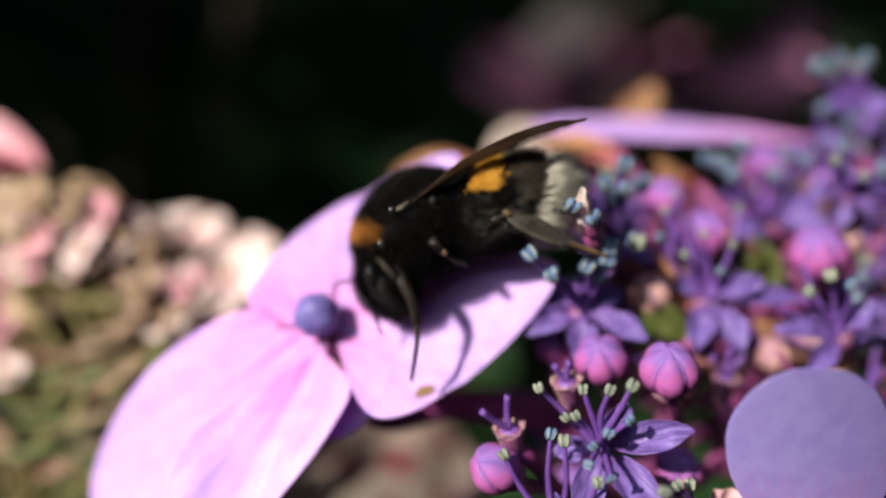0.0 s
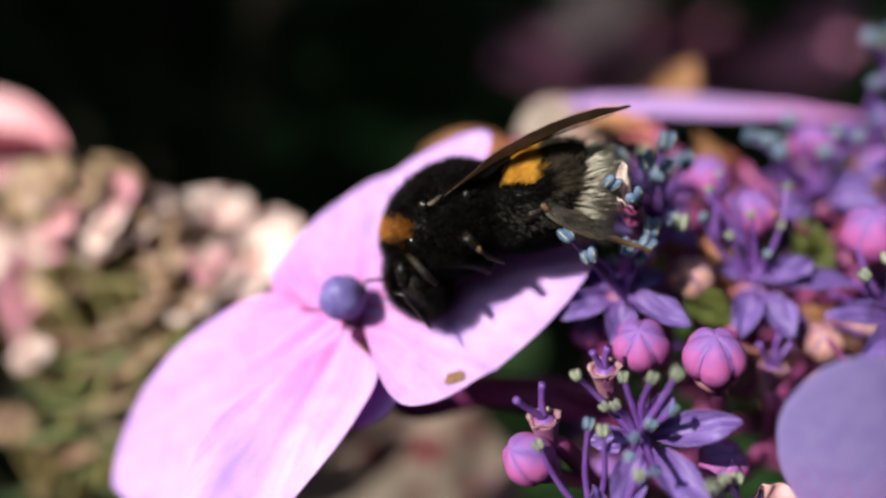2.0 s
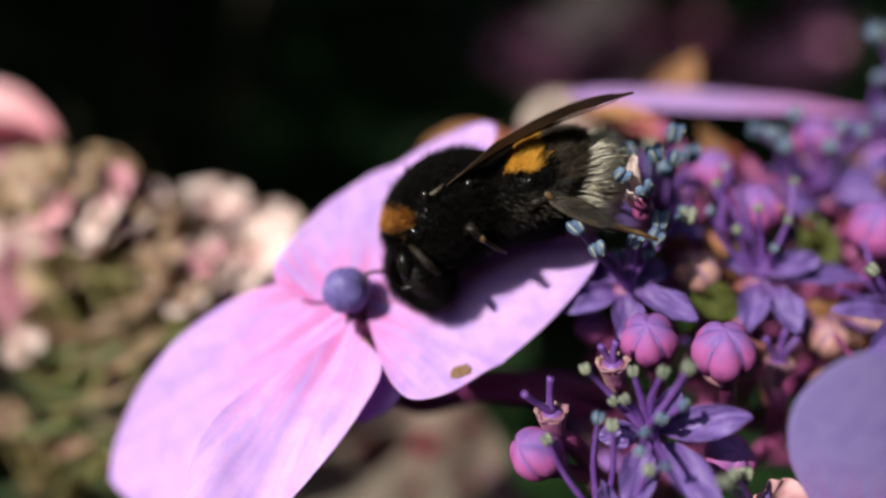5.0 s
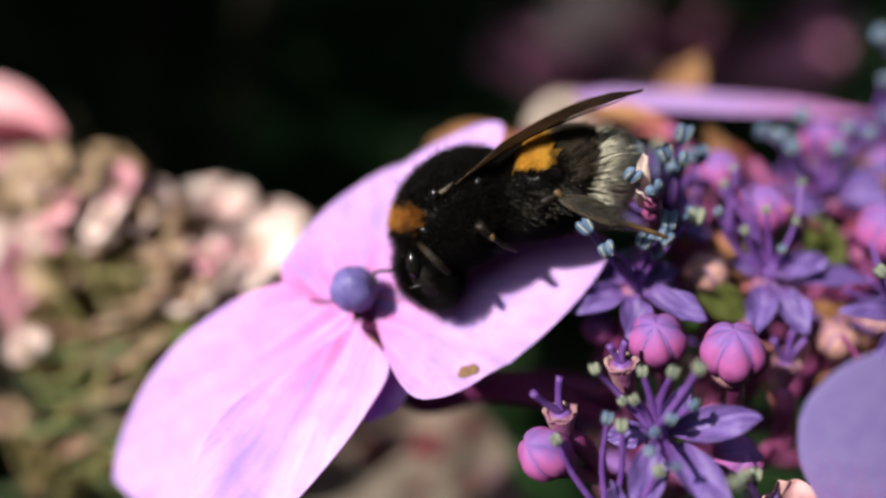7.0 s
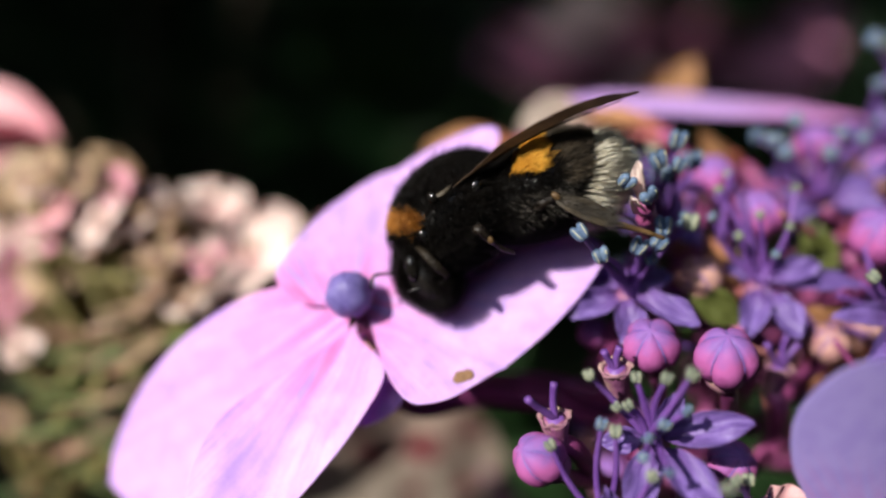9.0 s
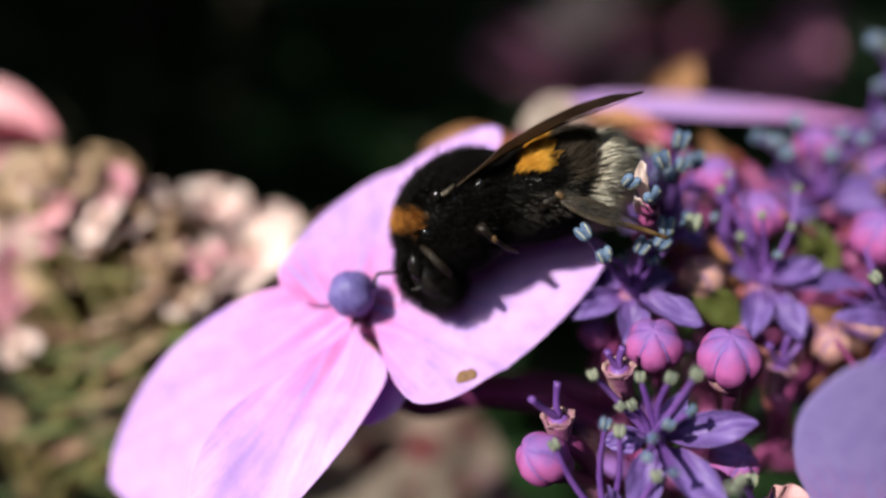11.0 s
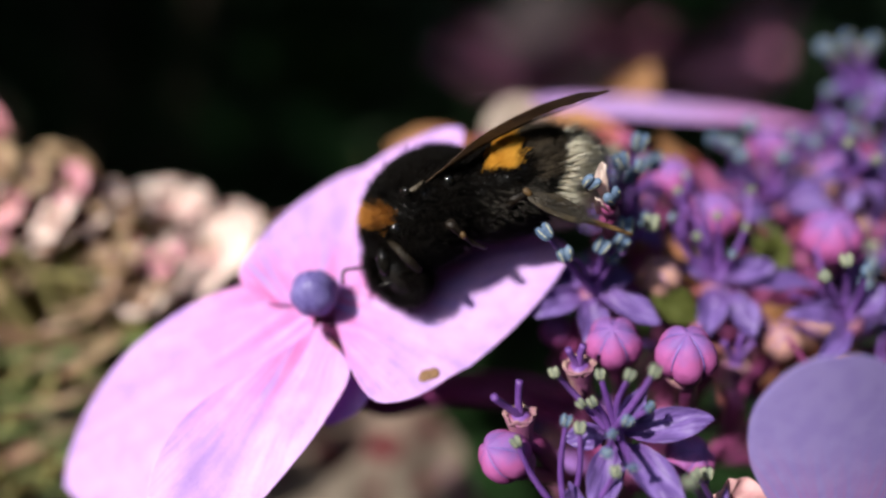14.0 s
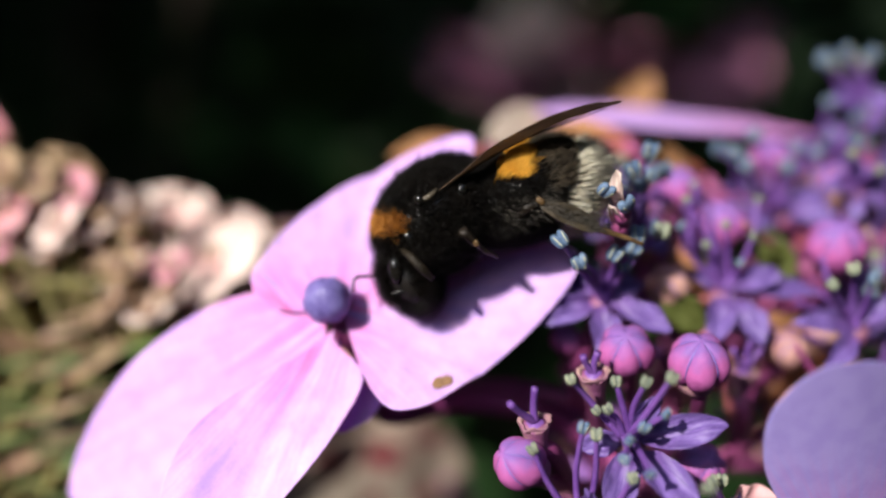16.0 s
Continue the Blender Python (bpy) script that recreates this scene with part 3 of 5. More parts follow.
def hedge_leaves(spots):
    """Loose leaves all over the hedge."""
    rnd = random.Random(31)
    src = leaf_mesh("leaf_shape", 85, 28, LEAF, 4)
    co, poly = np.array([v.co for v in src.vertices]), [list(p.vertices) for p in src.polygons]
    bpy.data.meshes.remove(src)
    verts, faces = [], []
    for c, n in spots:
        for _ in range(2):
            s = rnd.uniform(0.7, 1.4)
            m = Euler((radians(rnd.uniform(-110, -10)), radians(rnd.uniform(-40, 40)), radians(rnd.uniform(0, 360)))).to_matrix()
            p = (c + Vector((rnd.uniform(-60, 60), rnd.uniform(-60, 60), rnd.uniform(-90, 90)))) * 0.001
            o = len(verts)
            verts += ((co * s) @ np.array(m).T + np.array(p)).tolist()
            faces += [[o + i for i in f] for f in poly]
    me = bpy.data.meshes.new("hedge_foliage")
    me.from_pydata(verts, [], faces)
    me.polygons.foreach_set("use_smooth", [True] * len(me.polygons))
    me.materials.append(LEAF)
    tagged(new("hedge_foliage", me), "loose dark green leaves covering the hedge", "foliage", "", "stuff")


hedge_leaves(setting())
leafy_mass("hedge_shrub", "dense dark green shrub standing in the shade", 620, 11,
           lambda r: (r.uniform(-750, 800), r.uniform(470, 850), r.uniform(350, 1250)), (0, 620, 0))
# added out of view: a canopy that keeps the sun off the background
leafy_mass("unseen_shade_shrub", "unseen leafy shrub added to shade the background", 1700, 12,
           lambda r: (r.uniform(-1300, 550), r.uniform(-20, 1180), r.uniform(1340, 1620)), (-300, 900, 0))

# ---------------------------------------------------------------- the mauve floret on which the bee sits
def sterile_floret():
    base = (-6.9, 65.5, -4.5)
    th = thing("sterile_floret", base, "large mauve lacecap floret, pink streaks at its heart", "flower")
    up = part("sepal", sepal((-6.0, 65.9, -4.2), (-3.7, 72.0, 8.0), (-13.8, 66.5, -1.4), (5.6, 71.0, 10.5), 0.30, 0.62, cup=0.3, wave=0.4, full=(0.62, (0.11, 0.55)), seed=1), MAUVE, th)
    part("sepal", sepal((-6.2, 65.6, -4.5), (5.6, 62.4, -9.1), (-2.1, 60.8, -11.8), (13.4, 65.0, 1.0), 0.50, 0.70, cup=0.7, wave=0.4, full=(1.15, (0.20, 0.45)), seed=2), MAUVE, th,
         "mauve sepal with a brown-edged hole")
    part("sepal", sepal((-7.8, 65.4, -4.8), (-32.1, 73.0, -22.1), (-21.6, 70.0, -6.4), (-16.6, 67.5, -23.1), 0.55, 0.66, cup=0.6, curl=-1.2, wave=0.4, full=0.48, seed=3), MAUVE, th)
    part("sepal", sepal((-7.0, 65.2, -6.0), (-16.2, 58.5, -23.7), (-18.6, 61.1, -14.6), (-4.8, 62.4, -11.1), 0.5, 0.42, cup=0.1, curl=0.0, wave=0.45,
                        full=((1.3, 0.6), (2.0, 0.7)), seed=4), MAUVE, th)
    part("sepal", sepal((-6.6, 66.2, -6.8), (-6.2, 65.0, -14.6), (-8.5, 66.0, -12.2), (-2.7, 65.0, -11.6), 0.6, 0.55, cup=0.2, wave=0.3, full=(0.7, (1.3, 0.9)), seed=5), MAUVE, th)
    part("withered_fold", sepal((-6.2, 64.6, -7.2), (-3.9, 64.4, -10.5), (-5.4, 64.8, -9.2), (-4.8, 64.2, -8.7), 0.5, 0.5, cup=0.1, wave=0.1, full=0.8, nu=10, nv=14, seed=6), TAN, th,
         "narrow withered tan fold")
    c = Vector((-7.4, 64.0, -3.3))
    bud = part("bud", ball(c, (2.05, 2.05, 1.98), (-0.15, -0.75, 0.55), 4, 0.10, 0.12, 36, 20, rough=0.06), BLUE_BUD, th, "round blue-violet centre bud")
    part("neck", tube((c + Vector((0.3, 1.2, -0.8)), (-6.7, 65.8, -4.8), (-5.8, 67.5, -7.9)), (0.9, 0.8, 0.8), 10, 5), STEM, bud, "dark purple neck")
    part("stalk", tube(((-6.4, 66.2, -5.6), (-4.8, 69.0, -10.1), (-2.1, 72.0, -14.3), (4.1, 74.0, -13.6), (11.1, 75.0, -14.3)), (0.8, 0.95, 1.15, 1.25, 1.25), 10, 6), STEM, th, "purple stalk")
    # the nibbled hole: a dry brown rim round a dark gap
    h, up = Vector((2.1, 61.72, -9.78)), Vector((0.06, -0.79, 0.61))
    rim = bmesh.new()
    turn = Matrix((Vector((0.95, 0.1, 0.25)), Vector((-0.25, 0.55, 0.78)), up)).transposed()
    for k in range(14):
        a = 2 * math.pi * k / 14
        k2 = 1 + 0.3 * noise.noise(Vector((k * 1.7, 2, 1)))
        q = h + turn @ Vector((0.66 * k2 * math.cos(a), 0.24 * k2 * math.sin(a), 0.02))
        ball(q, (0.34 * k2, 0.24 * k2, 0.07), up, seg=8, rings=5, bm=rim, rough=0.3, seed=k)
    mark = part("bite_mark", rim, TAN_SKIN, th, "dry brown nibbled rim")
    part("hole", ball(h + up * 0.02, (0.36, 0.2, 0.05), up, 5, 0.3, seg=16, rings=6), BARK, mark, "dark gap")


sterile_floret()

# ---------------------------------------------------------------- the purple flower head
def inflorescence():
    th = thing("flower_cluster_stalk", (22.7, 78.0, -26.4), "branched purple stalk of a lacecap hydrangea head", "stalk")
    part("main_stalk", tube(((40.8, 140.0, -83.4), (26.8, 92.0, -37.9), (23.6, 80.0, -24.7)), (2.2, 1.9, 1.6), 12, 6), STEM, th)
    for name, pts, rad in (
        ("branch", ((23.6, 80.0, -25.9), (19.3, 78.0, -18.9), (11.1, 75.0, -14.3)), (1.3, 1.1, 0.9)),
        ("branch", ((23.6, 80.0, -25.3), (18.5, 77.0, -14.7), (14.8, 73.0, -10.7)), (1.2, 0.9, 0.7)),
        ("branch", ((23.6, 80.0, -25.3), (28.5, 78.0, -14.9), (30.6, 76.0, -8.9), (31.0, 73.0, -4.8)), (1.3, 1.0, 0.9, 0.7)),
        ("branch", ((23.6, 80.0, -25.3), (29.2, 74.0, -21.2), (31.8, 70.0, -16.4)), (1.3, 1.0, 0.9)),
        ("branch", ((23.6, 80.0, -25.3), (19.4, 72.0, -21.2), (17.2, 64.0, -16.9)), (1.3, 1.0, 0.8)),
        ("branch", ((30.6, 76.0, -8.9), (37.5, 80.0, -2.3), (41.4, 82.0, 3.7)), (1.0, 0.9, 0.7)),
        ("branch", ((28.5, 78.0, -14.9), (26.5, 79.0, -4.6), (22.7, 78.0, 2.4)), (1.0, 0.9, 0.7)),
        ("branch", ((30.6, 76.0, -8.9), (40.1, 76.0, -4.4), (51.0, 80.0, 6.5)), (1.0, 0.9, 0.8)),
        ("branch", ((18.5, 77.0, -14.7), (11.4, 78.0, -13.4), (3.9, 76.0, -12.6)), (1.1, 1.05, 0.9)),
    ):
        part(name, tube(pts, rad, 10, 6), STEM, th)


inflorescence()


def pedicels():
    """Thin purple and salmon side stalks that cross between the florets."""
    rnd = random.Random(29)
    th = thing("side_stalks", (30.0, 76.0, -8.0), "thin purple and salmon side stalks of the head", "stalk")
    for k in range(46):
        u, v, d = rnd.random(), rnd.random(), rnd.uniform(65, 78)
        c = Vector((15 + 28 * u, 64, -10 + 17 * v)) * (d / 64)
        a = rnd.uniform(-0.5, 1.9)
        way = Vector((math.cos(a), rnd.uniform(0.1, 0.6), -math.sin(a))).normalized() * rnd.uniform(4, 8.5)
        bend = Vector((rnd.uniform(-0.5, 0.5), 0, rnd.uniform(-0.6, 0.6)))
        part("side_stalk", tube((c, c + way * 0.5 + bend, c + way), (0.24, 0.30, 0.42), 7, 5), (STEM, FILAMENT, FILAMENT, FILAMENT, STEM, SALMON_STALK)[k % 6], th)
    for k, (a, b, w, mat) in enumerate((
        ((25.6, 72.0, 1.6), (28.8, 70.0, -2.7), 0.75, PEACH), ((24.8, 72.0, -3.8), (28.8, 71.0, -3.4), 0.5, SALMON), ((36.4, 74.0, -5.0), (43.0, 74.0, -8.3), 0.9, OCHRE),
        ((38.5, 74.0, -9.5), (43.5, 73.0, -6.0), 0.8, PEACH), ((31.5, 73.0, -12.0), (33.0, 73.5, -18.0), 0.8, SALMON))):
        a, b = Vector(a), Vector(b)
        acr = (b - a).cross(Vector((0, -1, 0.2))).normalized() * w
        part("bract", sepal(a, b, a.lerp(b, 0.5) - acr, a.lerp(b, 0.5) + acr, 0.5, 0.5, cup=0.3, wave=0.3, full=0.6, nu=10, nv=14, seed=k), mat, th, "narrow salmon or ochre bract")


pedicels()

# open florets
fertile_floret((16.0, 57.0, -13.7), (-0.35, -0.75, 0.5),
    [((22.1, 53.5, -11.7), 1.05), ((19.2, 51.0, -17.2), 1.15), ((13.5, 53.0, -18.1), 1.1), ((12.3, 57.5, -14.1), 0.85), ((18.9, 58.5, -10.7), 0.8),
     ((17.0, 53.5, -9.6), 0.6)],
    [(10.8, 54.4, -8.5), (14.2, 54.6, -8.7), (15.9, 53.0, -8.5), (17.1, 51.2, -7.9), (13.6, 54.5, -10.7),
     (15.6, 52.5, -11.6), (17.2, 52.5, -10.7), (15.2, 50.0, -14.2), (14.4, 52.0, -12.4), (14.0, 52.0, -13.7), (12.9, 55.0, -10.9)],
    [(17.6, 62.0, -16.4), (17.8, 66.0, -18.2)], "violet star floret with long slate-tipped stamens", 21, 1.2, 0.82, 0.72)
fertile_floret((12.9, 57.5, -20.6), (-0.1, -0.6, 0.75),
    [((9.4, 55.0, -20.0), 1.0), ((12.2, 54.0, -17.0), 0.9), ((15.4, 54.5, -22.4), 1.0), ((11.0, 55.5, -24.0), 1.0)],
    [(8.1, 54.8, -13.6), (11.6, 54.0, -11.9), (12.6, 54.0, -12.4), (14.8, 52.6, -15.2)],
    [(14.6, 61.0, -22.6), (20.4, 74.0, -24.2)], "violet floret hanging low, tall pale-tipped stamens", 28, 0.95, 0.92, 0.85)
fertile_floret((24.6, 60.0, -21.6), (-0.2, -0.6, 0.75),
    [((21.6, 58.0, -20.6), 1.0), ((24.6, 57.0, -18.4), 0.8), ((27.6, 58.5, -22.6), 1.0)],
    [(18.3, 48.0, -14.6), (20.8, 53.0, -15.6), (22.2, 54.5, -16.0)],
    [(24.8, 63.0, -23.0), (24.6, 74.0, -25.4)], "violet floret under the head, pale-tipped stamens", 29, 0.95, 0.9, 0.85)
fertile_floret((16.0, 64.5, -3.2), (-0.1, -0.8, 0.6),
    [((10.9, 63.5, -4.9), 1.0), ((15.6, 61.5, -7.4), 1.1), ((21.1, 61.5, -5.5), 1.0), ((20.6, 66.5, -1.4), 0.8), ((12.5, 66.5, -1.4), 0.8)],
    [(10.7, 57.5, 1.7), (12.6, 59.0, 0.0), (15.8, 60.0, 0.7), (17.6, 61.0, 0.9), (18.0, 61.0, 2.3), (17.2, 62.0, -0.2), (21.0, 63.4, 2.7), (15.6, 66.0, -0.7), (19.2, 65.0, 2.3)],
    [(16.1, 67.0, -5.9), (15.5, 70.0, -9.2), (14.8, 73.0, -10.7)], "violet star floret that the bee's hind foot touches", 22, 1.2, 1.25, 0.15)
fertile_floret((28.6, 68.0, -2.6), (-0.1, -0.7, 0.7),
    [((26.2, 64.5, -6.6), 1.0), ((30.9, 64.5, -6.8), 1.15), ((33.8, 67.0, -0.7), 0.9), ((38.1, 68.0, -2.4), 0.8), ((26.1, 70.0, -0.7), 0.8)],
    [(24.6, 67.0, 5.7), (25.8, 65.5, 1.6), (27.8, 66.0, 3.4), (31.6, 67.5, 5.8), (30.4, 66.0, 2.4), (23.7, 66.0, 3.2), (29.2, 66.0, 0.0), (26.2, 69.0, 7.2)],
    [(30.1, 71.0, -4.1), (31.1, 73.0, -5.6)], "violet star floret with pale drooping petals", 23, 1.3, 0.75, 0.7)
fertile_floret((21.0, 72.0, 2.4), (-0.2, -0.6, 0.75),
    [((24.8, 74.0, 5.0), 0.9), ((18.6, 75.0, 3.9), 0.8), ((24.9, 71.0, 1.1), 0.9)],
    [(20.1, 64.0, 9.6), (17.9, 62.0, 7.7), (19.8, 63.0, 7.4), (14.1, 57.0, 5.5), (15.9, 57.5, 4.5), (16.7, 66.0, 8.4), (13.6, 60.0, 3.9), (20.0, 66.0, 6.9), (14.0, 60.0, 7.1), (22.8, 68.0, 8.3), (20.9, 64.0, 2.8)],
    [(21.9, 75.0, 1.2), (22.7, 77.0, 0.6)], "violet floret with blue anthers by the bee's tail", 24, 1.1, 1.4, 0.0)
fertile_floret((38.9, 77.0, 5.2), (-0.15, -0.5, 0.8),
    [((43.9, 74.0, 4.4), 1.1), ((44.6, 78.0, 8.1), 1.1), ((35.1, 80.0, 7.1), 0.9), ((34.0, 75.0, 3.9), 0.9)],
    [(32.4, 74.0, 11.0), (35.5, 76.0, 13.2), (33.8, 74.0, 9.8), (38.4, 75.0, 9.9), (40.6, 77.0, 12.1), (42.3, 76.0, 11.5), (31.7, 76.0, 11.7)],
    [(40.4, 80.0, 3.9), (41.4, 82.0, 3.4)], "violet floret with many blue anthers", 25, 1.4, 1.25, 0.1)
fertile_floret((53.0, 84.0, 17.1), (-0.1, -0.3, 0.95),
    [((48.1, 82.0, 18.8), 1.2), ((54.7, 82.0, 19.4), 1.2), ((51.0, 80.0, 15.4), 1.0), ((52.3, 86.0, 22.2), 1.2)],
    [(46.9, 82.0, 22.9), (49.3, 82.0, 23.6), (51.7, 81.0, 23.2), (49.2, 84.0, 22.6), (52.0, 84.0, 22.9)],
    [(53.0, 84.0, 14.0), (51.0, 80.0, 6.5)], "violet floret held above the head, cream-tipped", 26, 1.6, 1.5, 0.6)
fertile_floret((40.1, 66.0, -5.8), (-0.3, -0.7, 0.55),
    [((33.7, 64.0, -4.9), 1.1), ((35.4, 62.0, -9.1), 1.1), ((42.2, 64.0, -2.8), 1.1)],
    [(35.4, 62.0, -1.8), (37.3, 62.0, -0.4), (39.1, 62.0, -1.3)],
    [(42.1, 70.0, -7.7), (39.0, 74.0, -6.5)], "violet floret at the edge of the head", 27, 0.95, 1.0, 0.3)

# unopened buds
flower_bud((17.0, 60.7, -7.2), 2.3, (-0.25, -0.75, 0.6), [(18.4, 64.0, -9.9), (22.1, 74.0, -17.4)], PINK_BUD, "round pink and purple ribbed bud", 1)
flower_bud((21.7, 57.5, -7.7), 2.42, (-0.15, -0.6, 0.75), [(22.9, 60.0, -11.0), (26.6, 70.0, -16.4)], PINK_BUD, "plump pink and purple ribbed bud", 2)
flower_bud((7.6, 57.0, -15.2), 2.1, (-0.75, -0.45, 0.45), [(11.2, 62.0, -18.2), (19.4, 74.0, -22.3)], PINK_BUD, "pink bud beside a bare floret", 3)
flower_bud((23.3, 68.0, -2.1), 2.05, (-0.4, -0.75, 0.45), [(25.7, 71.0, -3.6), (29.8, 77.0, -9.0)], BROWN_BUD, "purple bud turning brown and dull", 4)
flower_bud((29.7, 71.0, 3.6), 2.5, (-0.2, -0.6, 0.7), [(31.1, 74.0, 0.6), (32.3, 76.0, -4.4)], PINK_BUD, "bright pink bud behind stamens", 5)
flower_bud((38.8, 67.0, 1.6), 2.75, (-0.25, -0.7, 0.6), [(40.8, 70.0, -1.5), (40.1, 74.0, -3.8)], PINK_BUD, "large round pink and purple bud", 6)
flower_bud((27.0, 75.0, 7.5), 2.2, (-0.1, -0.55, 0.8), [(27.4, 77.0, 5.4), (25.9, 79.0, -2.3)], PINK_BUD, "pink bud behind blue anthers", 7)
flower_bud((23.4, 61.0, -16.8), 2.1, (0.1, -0.75, 0.5), [(24.6, 66.0, -20.4), (25.5, 76.0, -23.7)], PINK_BUD, "pink bud under violet petals", 8)
flower_bud((40.5, 82.0, 11.5), 2.4, (-0.1, -0.5, 0.85), [(41.1, 83.0, 9.2), (41.9, 83.0, 3.7)], PINK_BUD, "pink bud among blue anthers", 9)
flower_bud((34.8, 68.0, -7.9), 1.9, (-0.2, -0.75, 0.5), [(35.9, 71.0, -9.9), (33.6, 74.0, -14.1)], BROWN_BUD, "dull brown and purple bud", 10)
flower_bud((40.3, 72.0, -6.8), 2.0, (0.2, -0.6, 0.7), [(41.2, 74.0, -8.7), (38.4, 75.0, -6.6)], BROWN_BUD, "small dull brown flower bud", 11)
flower_bud((14.1, 69.0, -7.1), 1.6, (-0.3, -0.6, 0.6), [(15.2, 71.0, -9.4), (17.7, 76.0, -13.9)], PINK_BUD, "small purple bud in the shade", 12)

# bare florets
spent_floret((8.8, 57.5, -12.2), (-0.15, -0.4, 0.85), [(8.6, 56.5, -9.4), (6.5, 55.5, -10.4)], [(10.9, 60.0, -15.4), (14.8, 68.0, -20.5), (20.5, 76.0, -23.5)],
             "bare floret, cream rim and two violet styles", 31)
spent_floret((29.6, 66.0, -9.7), (0.1, -0.4, 0.9), [(29.7, 65.0, -6.9), (27.6, 64.0, -7.5), (31.2, 66.0, -7.7)], [(30.0, 67.0, -13.8), (31.6, 72.0, -18.5)],
             "bare floret with violet styles on a thick stalk", 32)
spent_floret((13.6, 58.5, -8.6), (-0.2, -0.5, 0.8), [(12.5, 57.5, -7.2), (13.7, 57.5, -6.9)], [(15.4, 64.0, -11.7), (18.9, 74.0, -17.4)],
             "bare violet floret between buds", 33)
spent_floret((34.3, 72.0, -7.4), (0.15, -0.4, 0.85), [(34.3, 71.0, -5.7), (35.1, 71.0, -6.2)], [(35.2, 74.0, -9.8), (34.0, 75.0, -14.3)],
             "brown bare floret without its petals", 34)


def lone_sepal(name, args, material, label, stalk, kw, category="sepal", group="sepals round the head", skin=STEM):
    base = args[0]
    th = thing(name, base, label, category, group)
    part("blade", sepal(*args, **kw), material, th)
    part("stalk", tube(stalk, [0.7] * len(stalk), 8, 5), skin, th, "thin stalk")


def crowd():
    """Buds and florets deeper in the head."""
    rnd = random.Random(5)
    for k in range(26):
        u, v, d = rnd.random(), rnd.random(), rnd.uniform(78, 94)
        c = Vector(((13 + 26 * u) * d / 64, d, (6.5 - 26 * v + 3 * u) * d / 64))
        if k % 3:
            r = rnd.uniform(1.7, 2.5)
            flower_bud(c, r, (rnd.uniform(-0.5, 0.3), -0.6, 0.7), [c + Vector((0.5, 3, -4)), c.lerp(Vector((24, 82, -24)), 0.55)],
                       PINK_BUD if k % 2 else BROWN_BUD, "shaded purple bud deep in the head", 50 + k)
        else:
            tips = [(c + Vector((4.6 * math.cos(a), -1.5, 4.2 * math.sin(a))), 1.1) for a in (0.3, 1.6, 2.8, 4.1, 5.3)]
            heads = [c + Vector((rnd.uniform(-4, 4), rnd.uniform(-5, -2), rnd.uniform(1, 6))) for _ in range(6)]
            fertile_floret(c, (-0.1, -0.6, 0.7), tips, heads, [c + Vector((0.5, 3, -4)), c.lerp(Vector((24, 82, -24)), 0.55)],
                           "violet star floret deep in the head", 80 + k, 1.4, 1.1, 0.2)

    for k in range(16):
        u, v, d = rnd.random(), rnd.random(), rnd.uniform(72, 84)
        c = Vector(((36 + 10 * u) * d / 64, d, (-6 + 15 * v) * d / 64))
        stalk = [c + Vector((0.5, 3, -4)), c.lerp(Vector((32, 80, -14)), 0.6)]
        if k % 2:
            flower_bud(c, rnd.uniform(1.6, 2.3), (rnd.uniform(-0.5, 0.3), -0.6, 0.7), stalk, PINK_BUD if k % 4 > 1 else BROWN_BUD, "purple bud at the rim of the head", 120 + k)
        else:
            tips = [(c + Vector((3.6 * math.cos(a), -1.5, 3.4 * math.sin(a))), 1.0) for a in (0.5, 1.9, 3.0, 4.4, 5.6)]
            heads = [c + Vector((rnd.uniform(-3.5, 3.5), rnd.uniform(-5, -2), rnd.uniform(1, 5))) for _ in range(5)]
            fertile_floret(c, (-0.1, -0.6, 0.7), tips, heads, stalk, "violet star floret at the rim of the head", 140 + k, 0.95, 0.9, 0.5)


crowd()


def gap_leaves():
    """Faded sepals and small leaves that fill the gaps of the head."""
    rnd = random.Random(19)
    for k in range(16):
        d = rnd.uniform(77, 88)
        c = Vector((rnd.uniform(19, 38), 64, rnd.uniform(-9, 7))) * (d / 64)
        a = rnd.uniform(0.3, 2.6)
        out = Vector((math.cos(a), -0.3, math.sin(a)))
        acr = Vector((-math.sin(a), rnd.uniform(-0.4, 0.4), math.cos(a)))
        n, w = rnd.uniform(4, 7.5), rnd.uniform(0.8, 1.7)
        green = k % 3 == 0
        lone_sepal("green_leaf" if green else "dried_sepal", (c, c + out * n, c + out * n * 0.5 - acr * w, c + out * n * 0.5 + acr * w),
                   OLIVE_LEAF if green else (OCHRE, AMBER, SALMON)[k % 3], "small green leaf deep in the head" if green else "withered sepal between the florets",
                   (c, c + Vector((0.3, 2, -3)), c.lerp(Vector((24, 82, -24)), 0.5)), dict(sl=0.5, sr=0.5, cup=0.6, wave=0.5, full=0.7, nu=14, nv=16, seed=k),
                   "leaf" if green else "sepal", "leaves" if green else "sepals round the head")



gap_leaves()

